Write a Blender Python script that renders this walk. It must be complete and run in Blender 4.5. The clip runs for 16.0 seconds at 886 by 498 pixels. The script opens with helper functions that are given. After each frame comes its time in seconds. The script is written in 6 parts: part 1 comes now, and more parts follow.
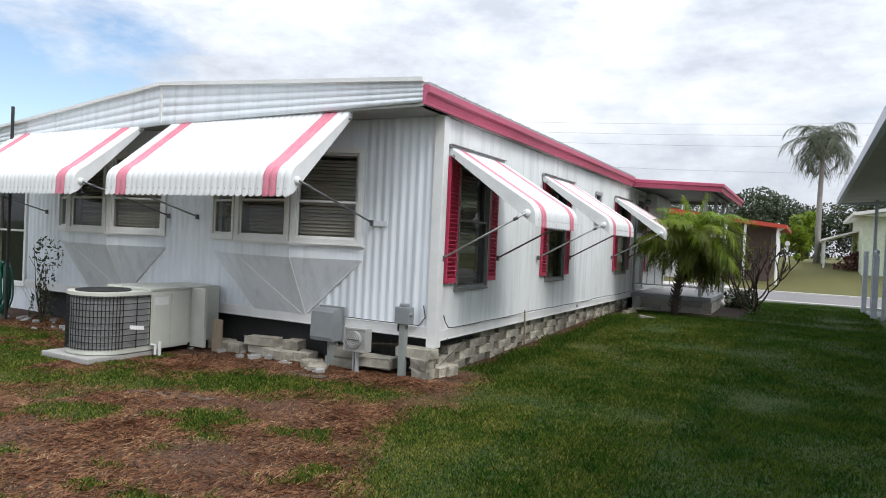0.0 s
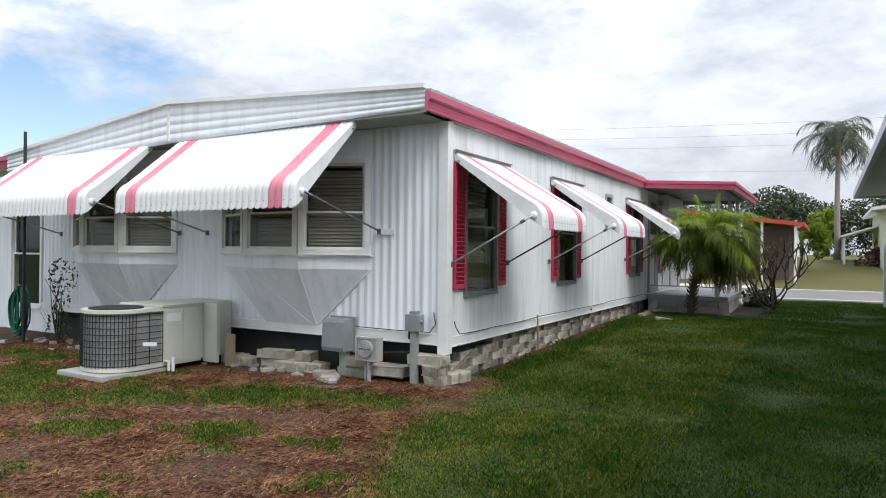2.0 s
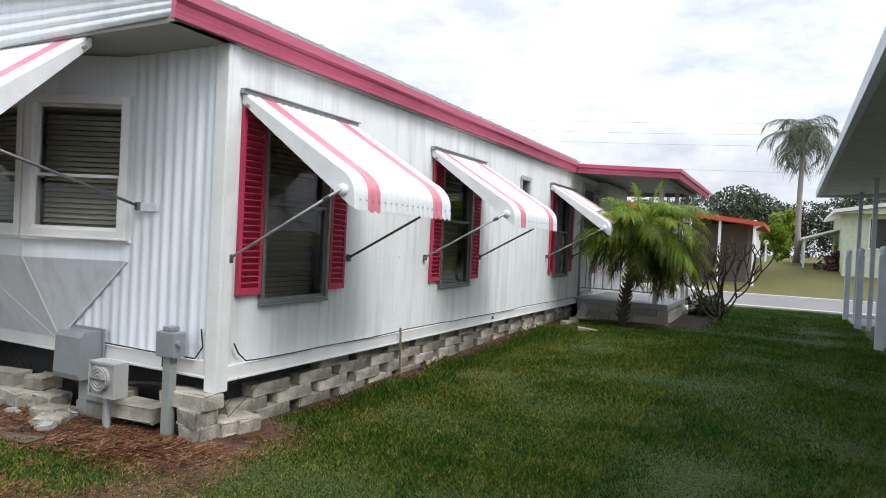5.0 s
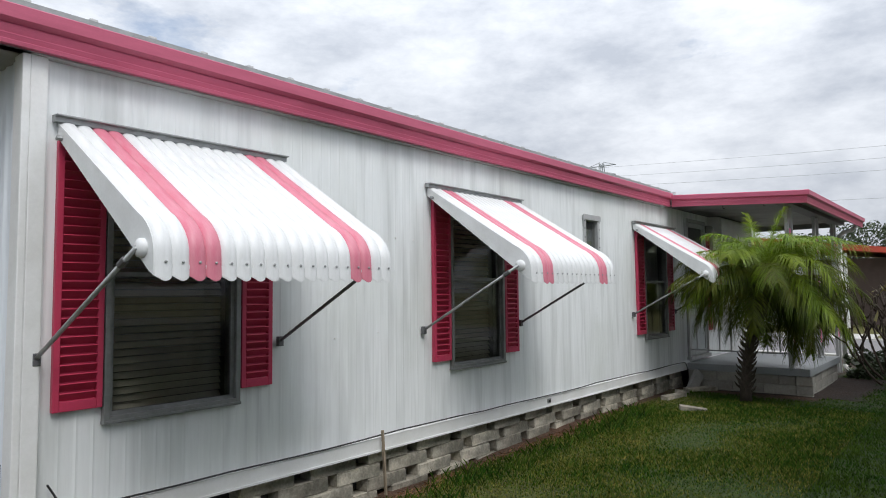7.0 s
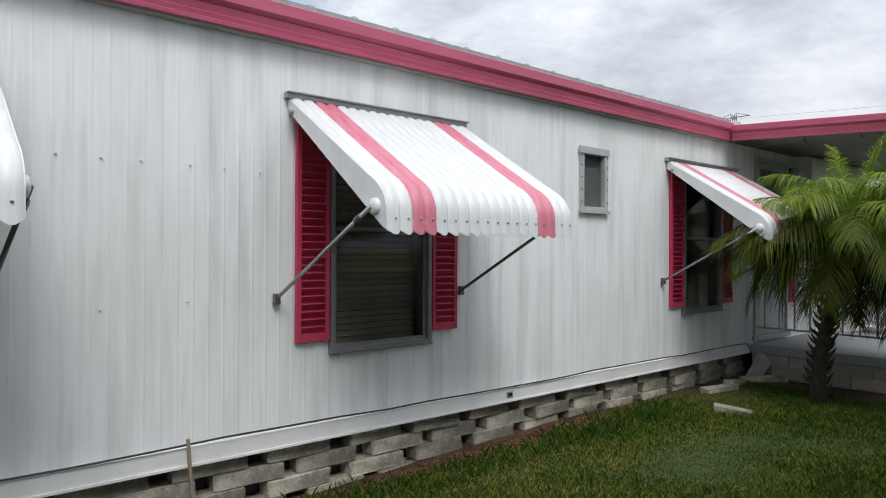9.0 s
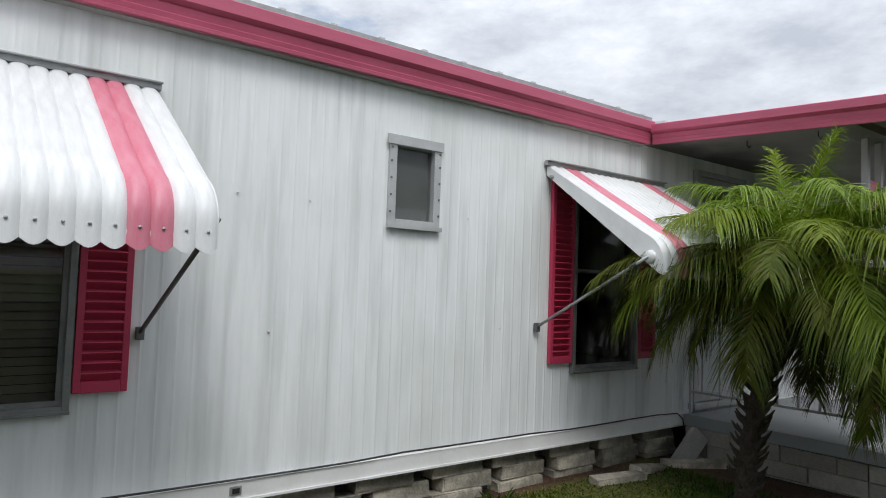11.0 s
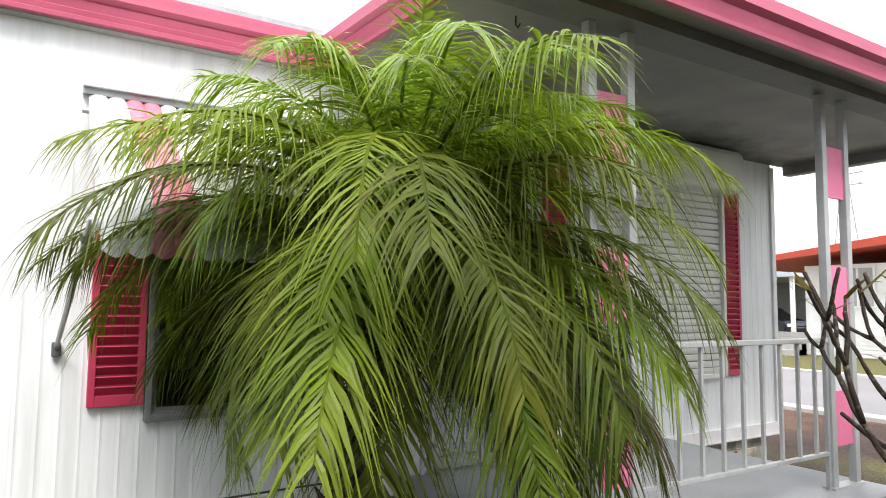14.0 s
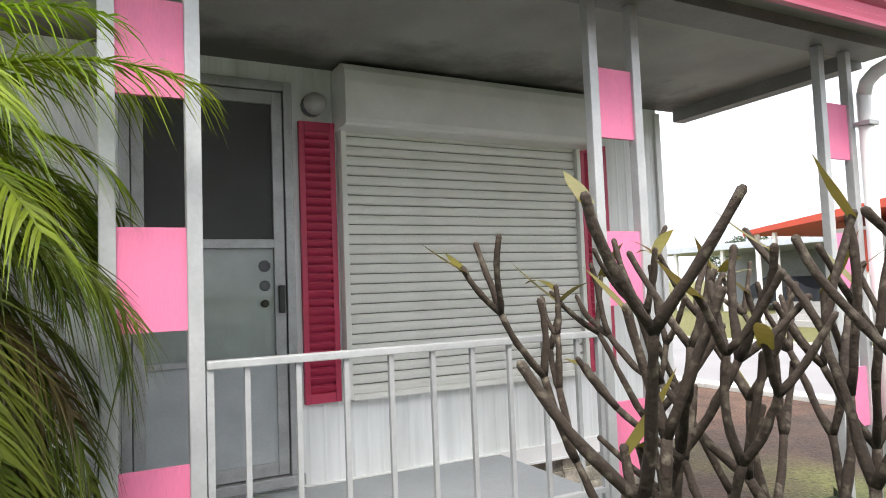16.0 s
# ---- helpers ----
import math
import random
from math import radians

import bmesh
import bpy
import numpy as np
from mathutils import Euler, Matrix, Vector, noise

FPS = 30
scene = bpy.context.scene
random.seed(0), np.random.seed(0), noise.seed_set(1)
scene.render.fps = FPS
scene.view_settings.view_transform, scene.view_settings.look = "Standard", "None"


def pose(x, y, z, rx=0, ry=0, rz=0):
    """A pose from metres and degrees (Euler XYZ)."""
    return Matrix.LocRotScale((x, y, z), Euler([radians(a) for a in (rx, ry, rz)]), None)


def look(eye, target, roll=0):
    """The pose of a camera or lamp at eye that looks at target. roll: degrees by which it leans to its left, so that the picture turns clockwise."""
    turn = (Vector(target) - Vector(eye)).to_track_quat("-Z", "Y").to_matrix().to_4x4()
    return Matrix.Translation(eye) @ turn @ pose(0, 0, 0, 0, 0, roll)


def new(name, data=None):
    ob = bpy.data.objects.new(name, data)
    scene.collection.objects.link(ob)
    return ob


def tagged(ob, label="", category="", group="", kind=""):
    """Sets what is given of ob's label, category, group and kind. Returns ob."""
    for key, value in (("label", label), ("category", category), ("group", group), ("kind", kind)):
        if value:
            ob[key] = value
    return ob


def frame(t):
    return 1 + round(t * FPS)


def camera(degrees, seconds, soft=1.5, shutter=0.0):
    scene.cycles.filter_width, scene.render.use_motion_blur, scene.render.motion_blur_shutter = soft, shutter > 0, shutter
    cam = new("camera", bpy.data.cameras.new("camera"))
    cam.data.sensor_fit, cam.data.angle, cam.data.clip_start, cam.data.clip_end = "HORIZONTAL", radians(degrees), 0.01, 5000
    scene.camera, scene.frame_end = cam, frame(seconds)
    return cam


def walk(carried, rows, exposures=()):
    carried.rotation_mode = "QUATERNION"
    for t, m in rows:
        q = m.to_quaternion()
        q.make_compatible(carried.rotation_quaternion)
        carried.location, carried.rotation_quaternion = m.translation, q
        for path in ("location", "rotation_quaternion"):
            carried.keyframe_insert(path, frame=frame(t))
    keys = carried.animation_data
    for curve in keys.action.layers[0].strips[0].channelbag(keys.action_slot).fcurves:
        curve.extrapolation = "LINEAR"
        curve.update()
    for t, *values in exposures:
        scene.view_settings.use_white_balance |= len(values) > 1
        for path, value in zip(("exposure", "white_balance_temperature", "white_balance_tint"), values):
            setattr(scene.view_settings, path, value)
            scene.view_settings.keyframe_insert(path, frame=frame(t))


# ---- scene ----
cam = camera(67.0, 16.0, soft=1.0)
PATH = [
    (0, (3.251, -5.871, 1.396), (2.295, -4.114, 1.367), 2.6),
    (0.5, (3.293, -5.874, 1.392), (2.316, -4.13, 1.342), 1.3),
    (1, (3.316, -5.862, 1.381), (2.319, -4.128, 1.383), 0.9),
    (1.5, (3.305, -5.847, 1.369), (2.29, -4.124, 1.378), 1.0),
    (2, (3.312, -5.813, 1.339), (2.314, -4.08, 1.344), 0.5),
    (2.5, (3.294, -5.54, 1.333), (2.453, -3.726, 1.33), 0.4),
    (3, (3.259, -5.226, 1.369), (2.618, -3.333, 1.31), -0.8),
    (3.2, (3.268, -5.048, 1.365), (2.661, -3.143, 1.305), -1.1),
    (5.3, (3.397, -2.974, 1.409), (2.454, -1.211, 1.379), 2.7),
    (5.5, (3.412, -2.75, 1.41), (2.47, -0.986, 1.354), 1.8),
    (6, (3.455, -2.223, 1.369), (2.362, -0.553, 1.496), 1.3),
    (6.5, (3.465, -1.706, 1.461), (2.216, -0.145, 1.532), 0.9),
    (7, (3.473, -1.153, 1.491), (2.205, 0.388, 1.622), -0.6),
    (7.5, (3.449, -0.576, 1.478), (2.058, 0.861, 1.516), 1.1),
    (8, (3.428, 0.0, 1.446), (1.994, 1.394, 1.479), 1.2),
    (8.5, (3.42, 0.539, 1.448), (1.985, 1.922, 1.617), 0.4),
    (9, (3.459, 1.083, 1.476), (1.936, 2.38, 1.481), 0.3),
    (9.5, (3.426, 1.65, 1.476), (1.922, 2.969, 1.483), -2.4),
    (9.7, (3.435, 1.889, 1.447), (1.923, 3.198, 1.502), -1.4),
    (11.8, (3.241, 4.286, 1.498), (1.617, 5.448, 1.614), 1.7),
    (12, (3.244, 4.496, 1.501), (1.623, 5.664, 1.584), -0.4),
    (12.5, (3.298, 5.035, 1.497), (1.672, 6.186, 1.677), 0.2),
    (13, (3.276, 5.552, 1.448), (1.673, 6.731, 1.649), -1.0),
    (13.5, (3.312, 6.066, 1.455), (1.662, 7.17, 1.692), 0.0),
    (14, (3.354, 6.589, 1.408), (1.665, 7.647, 1.575), 0.6),
    (14.5, (3.354, 7.106, 1.441), (1.733, 8.263, 1.623), -1.3),
    (15, (3.408, 7.62, 1.468), (1.757, 8.736, 1.638), 1.0),
    (15.5, (3.45, 8.085, 1.431), (1.748, 9.131, 1.535), 0.1),
    (16, (3.433, 8.493, 1.435), (1.664, 9.42, 1.557), -2.2),
]
walk(cam, [(t, look(e, g, r)) for t, e, g, r in PATH],
     exposures=[(t, stops, 6500 + 300 * min(1, max(0, (t - 12.5) / 1.5)), 10 + 2 * min(1, max(0, (t - 12.5) / 1.5))) for t, stops in
                ((0, 0.45), (2, 0.45), (3, 0.6), (5.5, 0.6), (6.3, 0.5), (7.0, 0.18), (7.5, 0.08), (9.5, 0.12), (12, 0.12), (12.8, 0.35), (13.5, 0.88), (14, 1.35), (14.5, 1.82), (15, 1.84), (15.5, 1.72), (16, 1.60))])

# ---- world and sun ----
SUN_EL, SUN_AZ = 52.0, 114.0
world = bpy.data.worlds.new("overcast_sky")
scene.world = world
world.use_nodes = True
wn, wl = world.node_tree.nodes, world.node_tree.links
bg = wn["Background"]
sky = wn.new("ShaderNodeTexSky")
sky.sky_type = 'NISHITA'
sky.sun_disc = False
sky.sun_elevation, sky.sun_rotation = radians(SUN_EL), radians(SUN_AZ)
wtc = wn.new("ShaderNodeTexCoord")
wmap = wn.new("ShaderNodeMapping")
wmap.inputs["Scale"].default_value = (1.0, 1.0, 2.4)
wl.new(wtc.outputs["Generated"], wmap.inputs["Vector"])


def sky_noise(scale, detail, rough, offset):
    mp = wn.new("ShaderNodeMapping")
    mp.inputs["Location"].default_value = offset
    wl.new(wmap.outputs["Vector"], mp.inputs["Vector"])
    nz = wn.new("ShaderNodeTexNoise")
    nz.inputs["Scale"].default_value, nz.inputs["Detail"].default_value = scale, detail
    nz.inputs["Roughness"].default_value = rough
    wl.new(mp.outputs["Vector"], nz.inputs["Vector"])
    return nz.outputs["Fac"]


cover = wn.new("ShaderNodeValToRGB")
cover.color_ramp.elements[0].position, cover.color_ramp.elements[1].position = 0.20, 0.36
# a torn gap in the cloud, low over the annex
gap = wn.new("ShaderNodeVectorMath")
gap.operation = 'DISTANCE'
gap.inputs[1].default_value = (-0.87, 0.46, 0.16)
wl.new(wtc.outputs["Generated"], gap.inputs[0])
torn = wn.new("ShaderNodeMapRange")
torn.inputs["From Min"].default_value, torn.inputs["From Max"].default_value = 0.03, 0.25
torn.inputs["To Min"].default_value, torn.inputs["To Max"].default_value = 0.40, 0.0
wl.new(gap.outputs["Value"], torn.inputs["Value"])
thin_out = wn.new("ShaderNodeMath")
thin_out.operation = 'SUBTRACT'
wl.new(sky_noise(3.1, 8, 0.6, (0.35, 0.9, 0.2)), thin_out.inputs[0])
wl.new(torn.outputs["Result"], thin_out.inputs[1])
wl.new(thin_out.outputs["Value"], cover.inputs["Fac"])
shade = wn.new("ShaderNodeValToRGB")
shade.color_ramp.elements[0].position, shade.color_ramp.elements[1].position = 0.32, 0.68
shade.color_ramp.elements[0].color = (4.45, 4.85, 5.55, 1)
shade.color_ramp.elements[1].color = (7.8, 8.15, 8.7, 1)
wl.new(sky_noise(5.2, 10, 0.62, (2.2, 0.3, 1.1)), shade.inputs["Fac"])
smix = wn.new("ShaderNodeMix")
smix.data_type = 'RGBA'
wl.new(cover.outputs["Color"], smix.inputs["Factor"])
blue = wn.new("ShaderNodeVectorMath")
blue.operation = 'SCALE'
blue.inputs["Scale"].default_value = 1.35
wl.new(sky.outputs["Color"], blue.inputs[0])
wl.new(blue.outputs["Vector"], smix.inputs["A"])
# an overcast sky is brighter overhead than at the horizon
sep = wn.new("ShaderNodeSeparateXYZ")
wl.new(wtc.outputs["Generated"], sep.inputs["Vector"])
lift_up = wn.new("ShaderNodeMapRange")
lift_up.inputs["To Min"].default_value, lift_up.inputs["To Max"].default_value = 0.84, 2.1
wl.new(sep.outputs["Z"], lift_up.inputs["Value"])
dome = wn.new("ShaderNodeVectorMath")
dome.operation = 'SCALE'
wl.new(shade.outputs["Color"], dome.inputs[0])
wl.new(lift_up.outputs["Result"], dome.inputs["Scale"])
wl.new(dome.outputs["Vector"], smix.inputs["B"])
wl.new(smix.outputs["Result"], bg.inputs["Color"])
bg.inputs["Strength"].default_value = 0.095

sun = new("sun", bpy.data.lights.new("sun", 'SUN'))
sun.data.energy, sun.data.angle, sun.data.color = 1.6, radians(26), (1.0, 0.985, 0.965)
a, e = radians(SUN_AZ), radians(SUN_EL)
sun.matrix_world = look((20 * math.sin(a) * math.cos(e), 20 * math.cos(a) * math.cos(e), 20 * math.sin(e)), (0, 0, 0))


# ---- materials ----
def nodes_of(m):
    m.use_nodes = True
    return m.node_tree.nodes, m.node_tree.links, m.node_tree.nodes["Principled BSDF"]


def mat(name, col, rough=0.6, metal=0.0, col2=None, scale=6.0, stretch=(1, 1, 1), amount=0.5, fine=70.0,
        fine_amount=0.12, bump=0.15, depth=0.004, vary=0.0, ramp=(0.35, 0.65)):
    """A surface with variation at two scales, fine relief and, for repeats, a tone of its own for each piece."""
    m = bpy.data.materials.new(name)
    n, l, p = nodes_of(m)
    col2 = col2 or tuple(c * 0.7 for c in col)
    tc = n.new("ShaderNodeTexCoord")
    mp = n.new("ShaderNodeMapping")
    mp.inputs["Scale"].default_value = stretch
    l.new(tc.outputs["Object"], mp.inputs["Vector"])
    big = n.new("ShaderNodeTexNoise")
    big.inputs["Scale"].default_value, big.inputs["Detail"].default_value = scale, 6
    l.new(mp.outputs["Vector"], big.inputs["Vector"])
    rp = n.new("ShaderNodeMapRange")
    rp.inputs["From Min"].default_value, rp.inputs["From Max"].default_value = ramp
    rp.inputs["To Max"].default_value = amount
    l.new(big.outputs["Fac"], rp.inputs["Value"])
    mx = n.new("ShaderNodeMix")
    mx.data_type = 'RGBA'
    mx.inputs["A"].default_value, mx.inputs["B"].default_value = (*col, 1), (*col2, 1)
    l.new(rp.outputs["Result"], mx.inputs["Factor"])
    small = n.new("ShaderNodeTexNoise")
    small.inputs["Scale"].default_value, small.inputs["Detail"].default_value = fine, 4
    l.new(mp.outputs["Vector"], small.inputs["Vector"])
    hs = n.new("ShaderNodeHueSaturation")
    vr = n.new("ShaderNodeMapRange")
    vr.inputs["To Min"].default_value, vr.inputs["To Max"].default_value = 1 - fine_amount * 2, 1 + fine_amount * 2
    l.new(small.outputs["Fac"], vr.inputs["Value"])
    value = vr.outputs["Result"]
    if vary:
        oi = n.new("ShaderNodeObjectInfo")
        ov = n.new("ShaderNodeMapRange")
        ov.inputs["To Min"].default_value, ov.inputs["To Max"].default_value = 1 - vary, 1 + vary
        l.new(oi.outputs["Random"], ov.inputs["Value"])
        mul = n.new("ShaderNodeMath")
        mul.operation = 'MULTIPLY'
        l.new(value, mul.inputs[0])
        l.new(ov.outputs["Result"], mul.inputs[1])
        value = mul.outputs["Value"]
    l.new(value, hs.inputs["Value"])
    l.new(mx.outputs["Result"], hs.inputs["Color"])
    l.new(hs.outputs["Color"], p.inputs["Base Color"])
    p.inputs["Roughness"].default_value, p.inputs["Metallic"].default_value = rough, metal
    if bump:
        bp = n.new("ShaderNodeBump")
        bp.inputs["Strength"].default_value, bp.inputs["Distance"].default_value = bump, depth
        l.new(small.outputs["Fac"], bp.inputs["Height"])
        l.new(bp.outputs["Normal"], p.inputs["Normal"])
    return m


def glass_mat(name, tint):
    m = bpy.data.materials.new(name)
    n, l, p = nodes_of(m)
    n.remove(p)
    tr, gl, fr, mx = (n.new("ShaderNodeBsdfTransparent"), n.new("ShaderNodeBsdfGlossy"), n.new("ShaderNodeFresnel"),
                      n.new("ShaderNodeMixShader"))
    tr.inputs["Color"].default_value = (*tint, 1)
    gl.inputs["Roughness"].default_value = 0.03
    fr.inputs["IOR"].default_value = 1.5
    l.new(fr.outputs["Fac"], mx.inputs["Fac"])
    l.new(tr.outputs["BSDF"], mx.inputs[1])
    l.new(gl.outputs["BSDF"], mx.inputs[2])
    l.new(mx.outputs["Shader"], n["Material Output"].inputs["Surface"])
    return m


def leaf_mat(name, col, col2, trans=0.3, rough=0.45, gloss=0.5, spread=0.22):
    """Leaves: thin, partly translucent, each one a little lighter or darker than the next."""
    m = mat(name, col, rough, col2=col2, scale=3.0, amount=1.0, fine=30, fine_amount=0.1, bump=0)
    n, l = m.node_tree.nodes, m.node_tree.links
    hs = n["Hue/Saturation/Value"]
    geo, tone, mul = n.new("ShaderNodeNewGeometry"), n.new("ShaderNodeMapRange"), n.new("ShaderNodeMath")
    tone.inputs["To Min"].default_value, tone.inputs["To Max"].default_value = 1 - spread, 1 + spread
    l.new(geo.outputs["Random Per Island"], tone.inputs["Value"])
    mul.operation = 'MULTIPLY'
    l.new(hs.inputs["Value"].links[0].from_socket, mul.inputs[0])
    l.new(tone.outputs["Result"], mul.inputs[1])
    l.new(mul.outputs["Value"], hs.inputs["Value"])
    p = n["Principled BSDF"]
    p.inputs["Specular IOR Level"].default_value = gloss
    tl, mx = n.new("ShaderNodeBsdfTranslucent"), n.new("ShaderNodeMixShader")
    src = p.inputs["Base Color"].links[0].from_socket
    l.new(src, tl.inputs["Color"])
    mx.inputs["Fac"].default_value = trans
    l.new(p.outputs["BSDF"], mx.inputs[1])
    l.new(tl.outputs["BSDF"], mx.inputs[2])
    l.new(mx.outputs["Shader"], n["Material Output"].inputs["Surface"])
    return m


def streaked(name, col, dirt, green):
    """Painted aluminium siding with rain streaks that run down it."""
    m = mat(name, col, 0.42, col2=dirt, scale=1.6, stretch=(5, 5, 0.42), amount=0.85, fine=9, fine_amount=0.035, bump=0.05, ramp=(0.47, 0.78))
    n, l = m.node_tree.nodes, m.node_tree.links
    hs = n["Hue/Saturation/Value"]
    tc = n["Texture Coordinate"]
    nz = n.new("ShaderNodeTexNoise")
    nz.inputs["Scale"].default_value, nz.inputs["Detail"].default_value = 1.1, 5
    l.new(tc.outputs["Object"], nz.inputs["Vector"])
    rp = n.new("ShaderNodeMapRange")
    rp.inputs["From Min"].default_value, rp.inputs["From Max"].default_value, rp.inputs["To Max"].default_value = 0.47, 0.74, 0.6
    l.new(nz.outputs["Fac"], rp.inputs["Value"])
    thin = n.new("ShaderNodeTexNoise")
    thin.inputs["Scale"].default_value, thin.inputs["Detail"].default_value = 1.0, 4
    mp = n.new("ShaderNodeMapping")
    mp.inputs["Scale"].default_value = (9, 9, 0.6)
    l.new(tc.outputs["Object"], mp.inputs["Vector"])
    l.new(mp.outputs["Vector"], thin.inputs["Vector"])
    tr = n.new("ShaderNodeMapRange")
    tr.inputs["From Min"].default_value, tr.inputs["From Max"].default_value, tr.inputs["To Max"].default_value = 0.56, 0.80, 0.42
    l.new(thin.outputs["Fac"], tr.inputs["Value"])
    m1, m2 = n.new("ShaderNodeMix"), n.new("ShaderNodeMix")
    m1.data_type = m2.data_type = 'RGBA'
    src = hs.inputs["Color"].links[0].from_socket
    l.new(src, m1.inputs["A"])
    m1.inputs["B"].default_value = (*green, 1)
    l.new(rp.outputs["Result"], m1.inputs["Factor"])
    l.new(m1.outputs["Result"], m2.inputs["A"])
    m2.inputs["B"].default_value = (*(c * 0.62 for c in dirt), 1)
    l.new(tr.outputs["Result"], m2.inputs["Factor"])
    l.new(m2.outputs["Result"], hs.inputs["Color"])
    return m


M_WALL = streaked("painted_siding", (0.82, 0.84, 0.84), (0.56, 0.58, 0.57), (0.66, 0.69, 0.65))
M_BACK = streaked("painted_siding_back", (0.80, 0.84, 0.88), (0.64, 0.68, 0.71), (0.74, 0.79, 0.82))
M_WHITE = mat("white_paint", (0.80, 0.80, 0.79), 0.4, col2=(0.66, 0.66, 0.63), scale=5, fine_amount=0.03, bump=0.06)
M_AWN = mat("white_awning_enamel", (0.76, 0.77, 0.77), 0.4, col2=(0.60, 0.61, 0.60), scale=7, stretch=(6, 1, 1), amount=0.5, fine_amount=0.03, bump=0.06, vary=0.02)
M_AWNP = mat("pink_awning_enamel", (0.62, 0.17, 0.24), 0.42, col2=(0.68, 0.30, 0.35), scale=7, stretch=(4, 1, 1), amount=0.6, fine_amount=0.04, bump=0.06)
M_FASCIA = mat("pink_fascia_paint", (0.56, 0.12, 0.20), 0.45, col2=(0.44, 0.085, 0.15), scale=3, stretch=(1, .3, 6), amount=0.6, fine_amount=0.05, bump=0.1)
M_SHUT = mat("raspberry_shutter_plastic", (0.50, 0.040, 0.095), 0.45, col2=(0.42, 0.036, 0.085), scale=4, fine_amount=0.05, bump=0.08)
M_PINK = mat("pink_panel_paint", (0.83, 0.21, 0.37), 0.55, col2=(0.72, 0.19, 0.33), scale=6, stretch=(3, 3, .6), fine_amount=0.05, bump=0.1)
M_ALU = mat("weathered_aluminium", (0.40, 0.41, 0.41), 0.45, 0.55, col2=(0.26, 0.27, 0.26), scale=12, fine_amount=0.08)
M_WALU = mat("dull_window_aluminium", (0.25, 0.255, 0.25), 0.5, 0.5, col2=(0.15, 0.155, 0.15), scale=12, fine_amount=0.08)
M_DKALU = mat("dark_arm_metal", (0.16, 0.16, 0.165), 0.45, 0.5, fine_amount=0.1)
M_STEEL = mat("painted_rail", (0.50, 0.51, 0.51), 0.4, 0.25, fine_amount=0.06)
M_GLASS = glass_mat("window_glass", (0.80, 0.82, 0.80))
M_SCREEN = glass_mat("screened_glass", (0.68, 0.69, 0.66))
M_BLIND = mat("old_blind_slats", (0.56, 0.53, 0.43), 0.6, fine_amount=0.05, vary=0.14)
M_CURT = mat("pale_curtain", (0.42, 0.42, 0.40), 0.8, col2=(0.3, 0.3, 0.3), scale=3, stretch=(6, 6, .3))
# darkness of unlit rooms, put into a near-black colour
M_DARK = mat("interior_shade_colour", (0.05, 0.05, 0.05), 0.8)
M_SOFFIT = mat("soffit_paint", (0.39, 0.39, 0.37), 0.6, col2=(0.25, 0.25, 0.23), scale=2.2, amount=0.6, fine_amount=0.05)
def mildew_shade_ceiling():
    """Off-white porch ceiling; black mildew in ragged blotches, deepened towards the house wall to stand for shade."""
    m = mat("mildewed_shaded_porch_ceiling", (0.34, 0.34, 0.32), 0.6, col2=(0.21, 0.21, 0.195), scale=2.2, amount=0.6, fine_amount=0.05)
    n, l = m.node_tree.nodes, m.node_tree.links
    hs = n["Hue/Saturation/Value"]
    tc = n["Texture Coordinate"]
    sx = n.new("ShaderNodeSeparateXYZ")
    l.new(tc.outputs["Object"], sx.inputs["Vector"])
    # wall-side gradient: the porch's shade is put into the colour along with the mildew
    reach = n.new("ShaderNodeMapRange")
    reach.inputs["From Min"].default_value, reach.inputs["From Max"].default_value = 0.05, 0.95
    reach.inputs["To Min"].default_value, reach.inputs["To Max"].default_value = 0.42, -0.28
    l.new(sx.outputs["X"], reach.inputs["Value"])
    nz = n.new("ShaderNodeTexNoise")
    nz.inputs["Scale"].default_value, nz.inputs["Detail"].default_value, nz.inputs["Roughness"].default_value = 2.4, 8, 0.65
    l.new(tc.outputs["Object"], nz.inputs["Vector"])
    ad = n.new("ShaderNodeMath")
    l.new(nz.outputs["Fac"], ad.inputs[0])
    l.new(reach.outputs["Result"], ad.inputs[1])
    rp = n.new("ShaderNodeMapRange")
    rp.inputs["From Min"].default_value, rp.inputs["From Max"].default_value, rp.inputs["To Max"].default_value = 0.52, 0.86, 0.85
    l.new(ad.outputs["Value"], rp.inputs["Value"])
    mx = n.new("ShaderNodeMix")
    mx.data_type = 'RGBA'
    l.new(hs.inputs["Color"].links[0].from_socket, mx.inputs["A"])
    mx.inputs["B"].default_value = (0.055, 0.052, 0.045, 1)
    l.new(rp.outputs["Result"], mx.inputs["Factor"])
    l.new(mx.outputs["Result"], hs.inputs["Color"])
    return m


M_PCEIL = mildew_shade_ceiling()
# also colours the inner door's upper half, where the dark grey stands for shade
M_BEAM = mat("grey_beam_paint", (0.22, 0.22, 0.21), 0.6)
M_ROOF = mat("aluminium_roof", (0.62, 0.63, 0.63), 0.45, 0.2, col2=(0.42, 0.42, 0.41), scale=3)
M_BLOCK = mat("concrete_block", (0.47, 0.44, 0.37), 0.9, col2=(0.27, 0.25, 0.20), scale=7, amount=0.9, fine=55, fine_amount=0.2, bump=0.6, depth=0.01, vary=0.3)
M_OLDBLK = mat("mildewed_concrete_block", (0.47, 0.43, 0.35), 0.92, col2=(0.19, 0.18, 0.145), scale=8, amount=0.95, fine=55, fine_amount=0.22, bump=0.6, depth=0.01, vary=0.3)
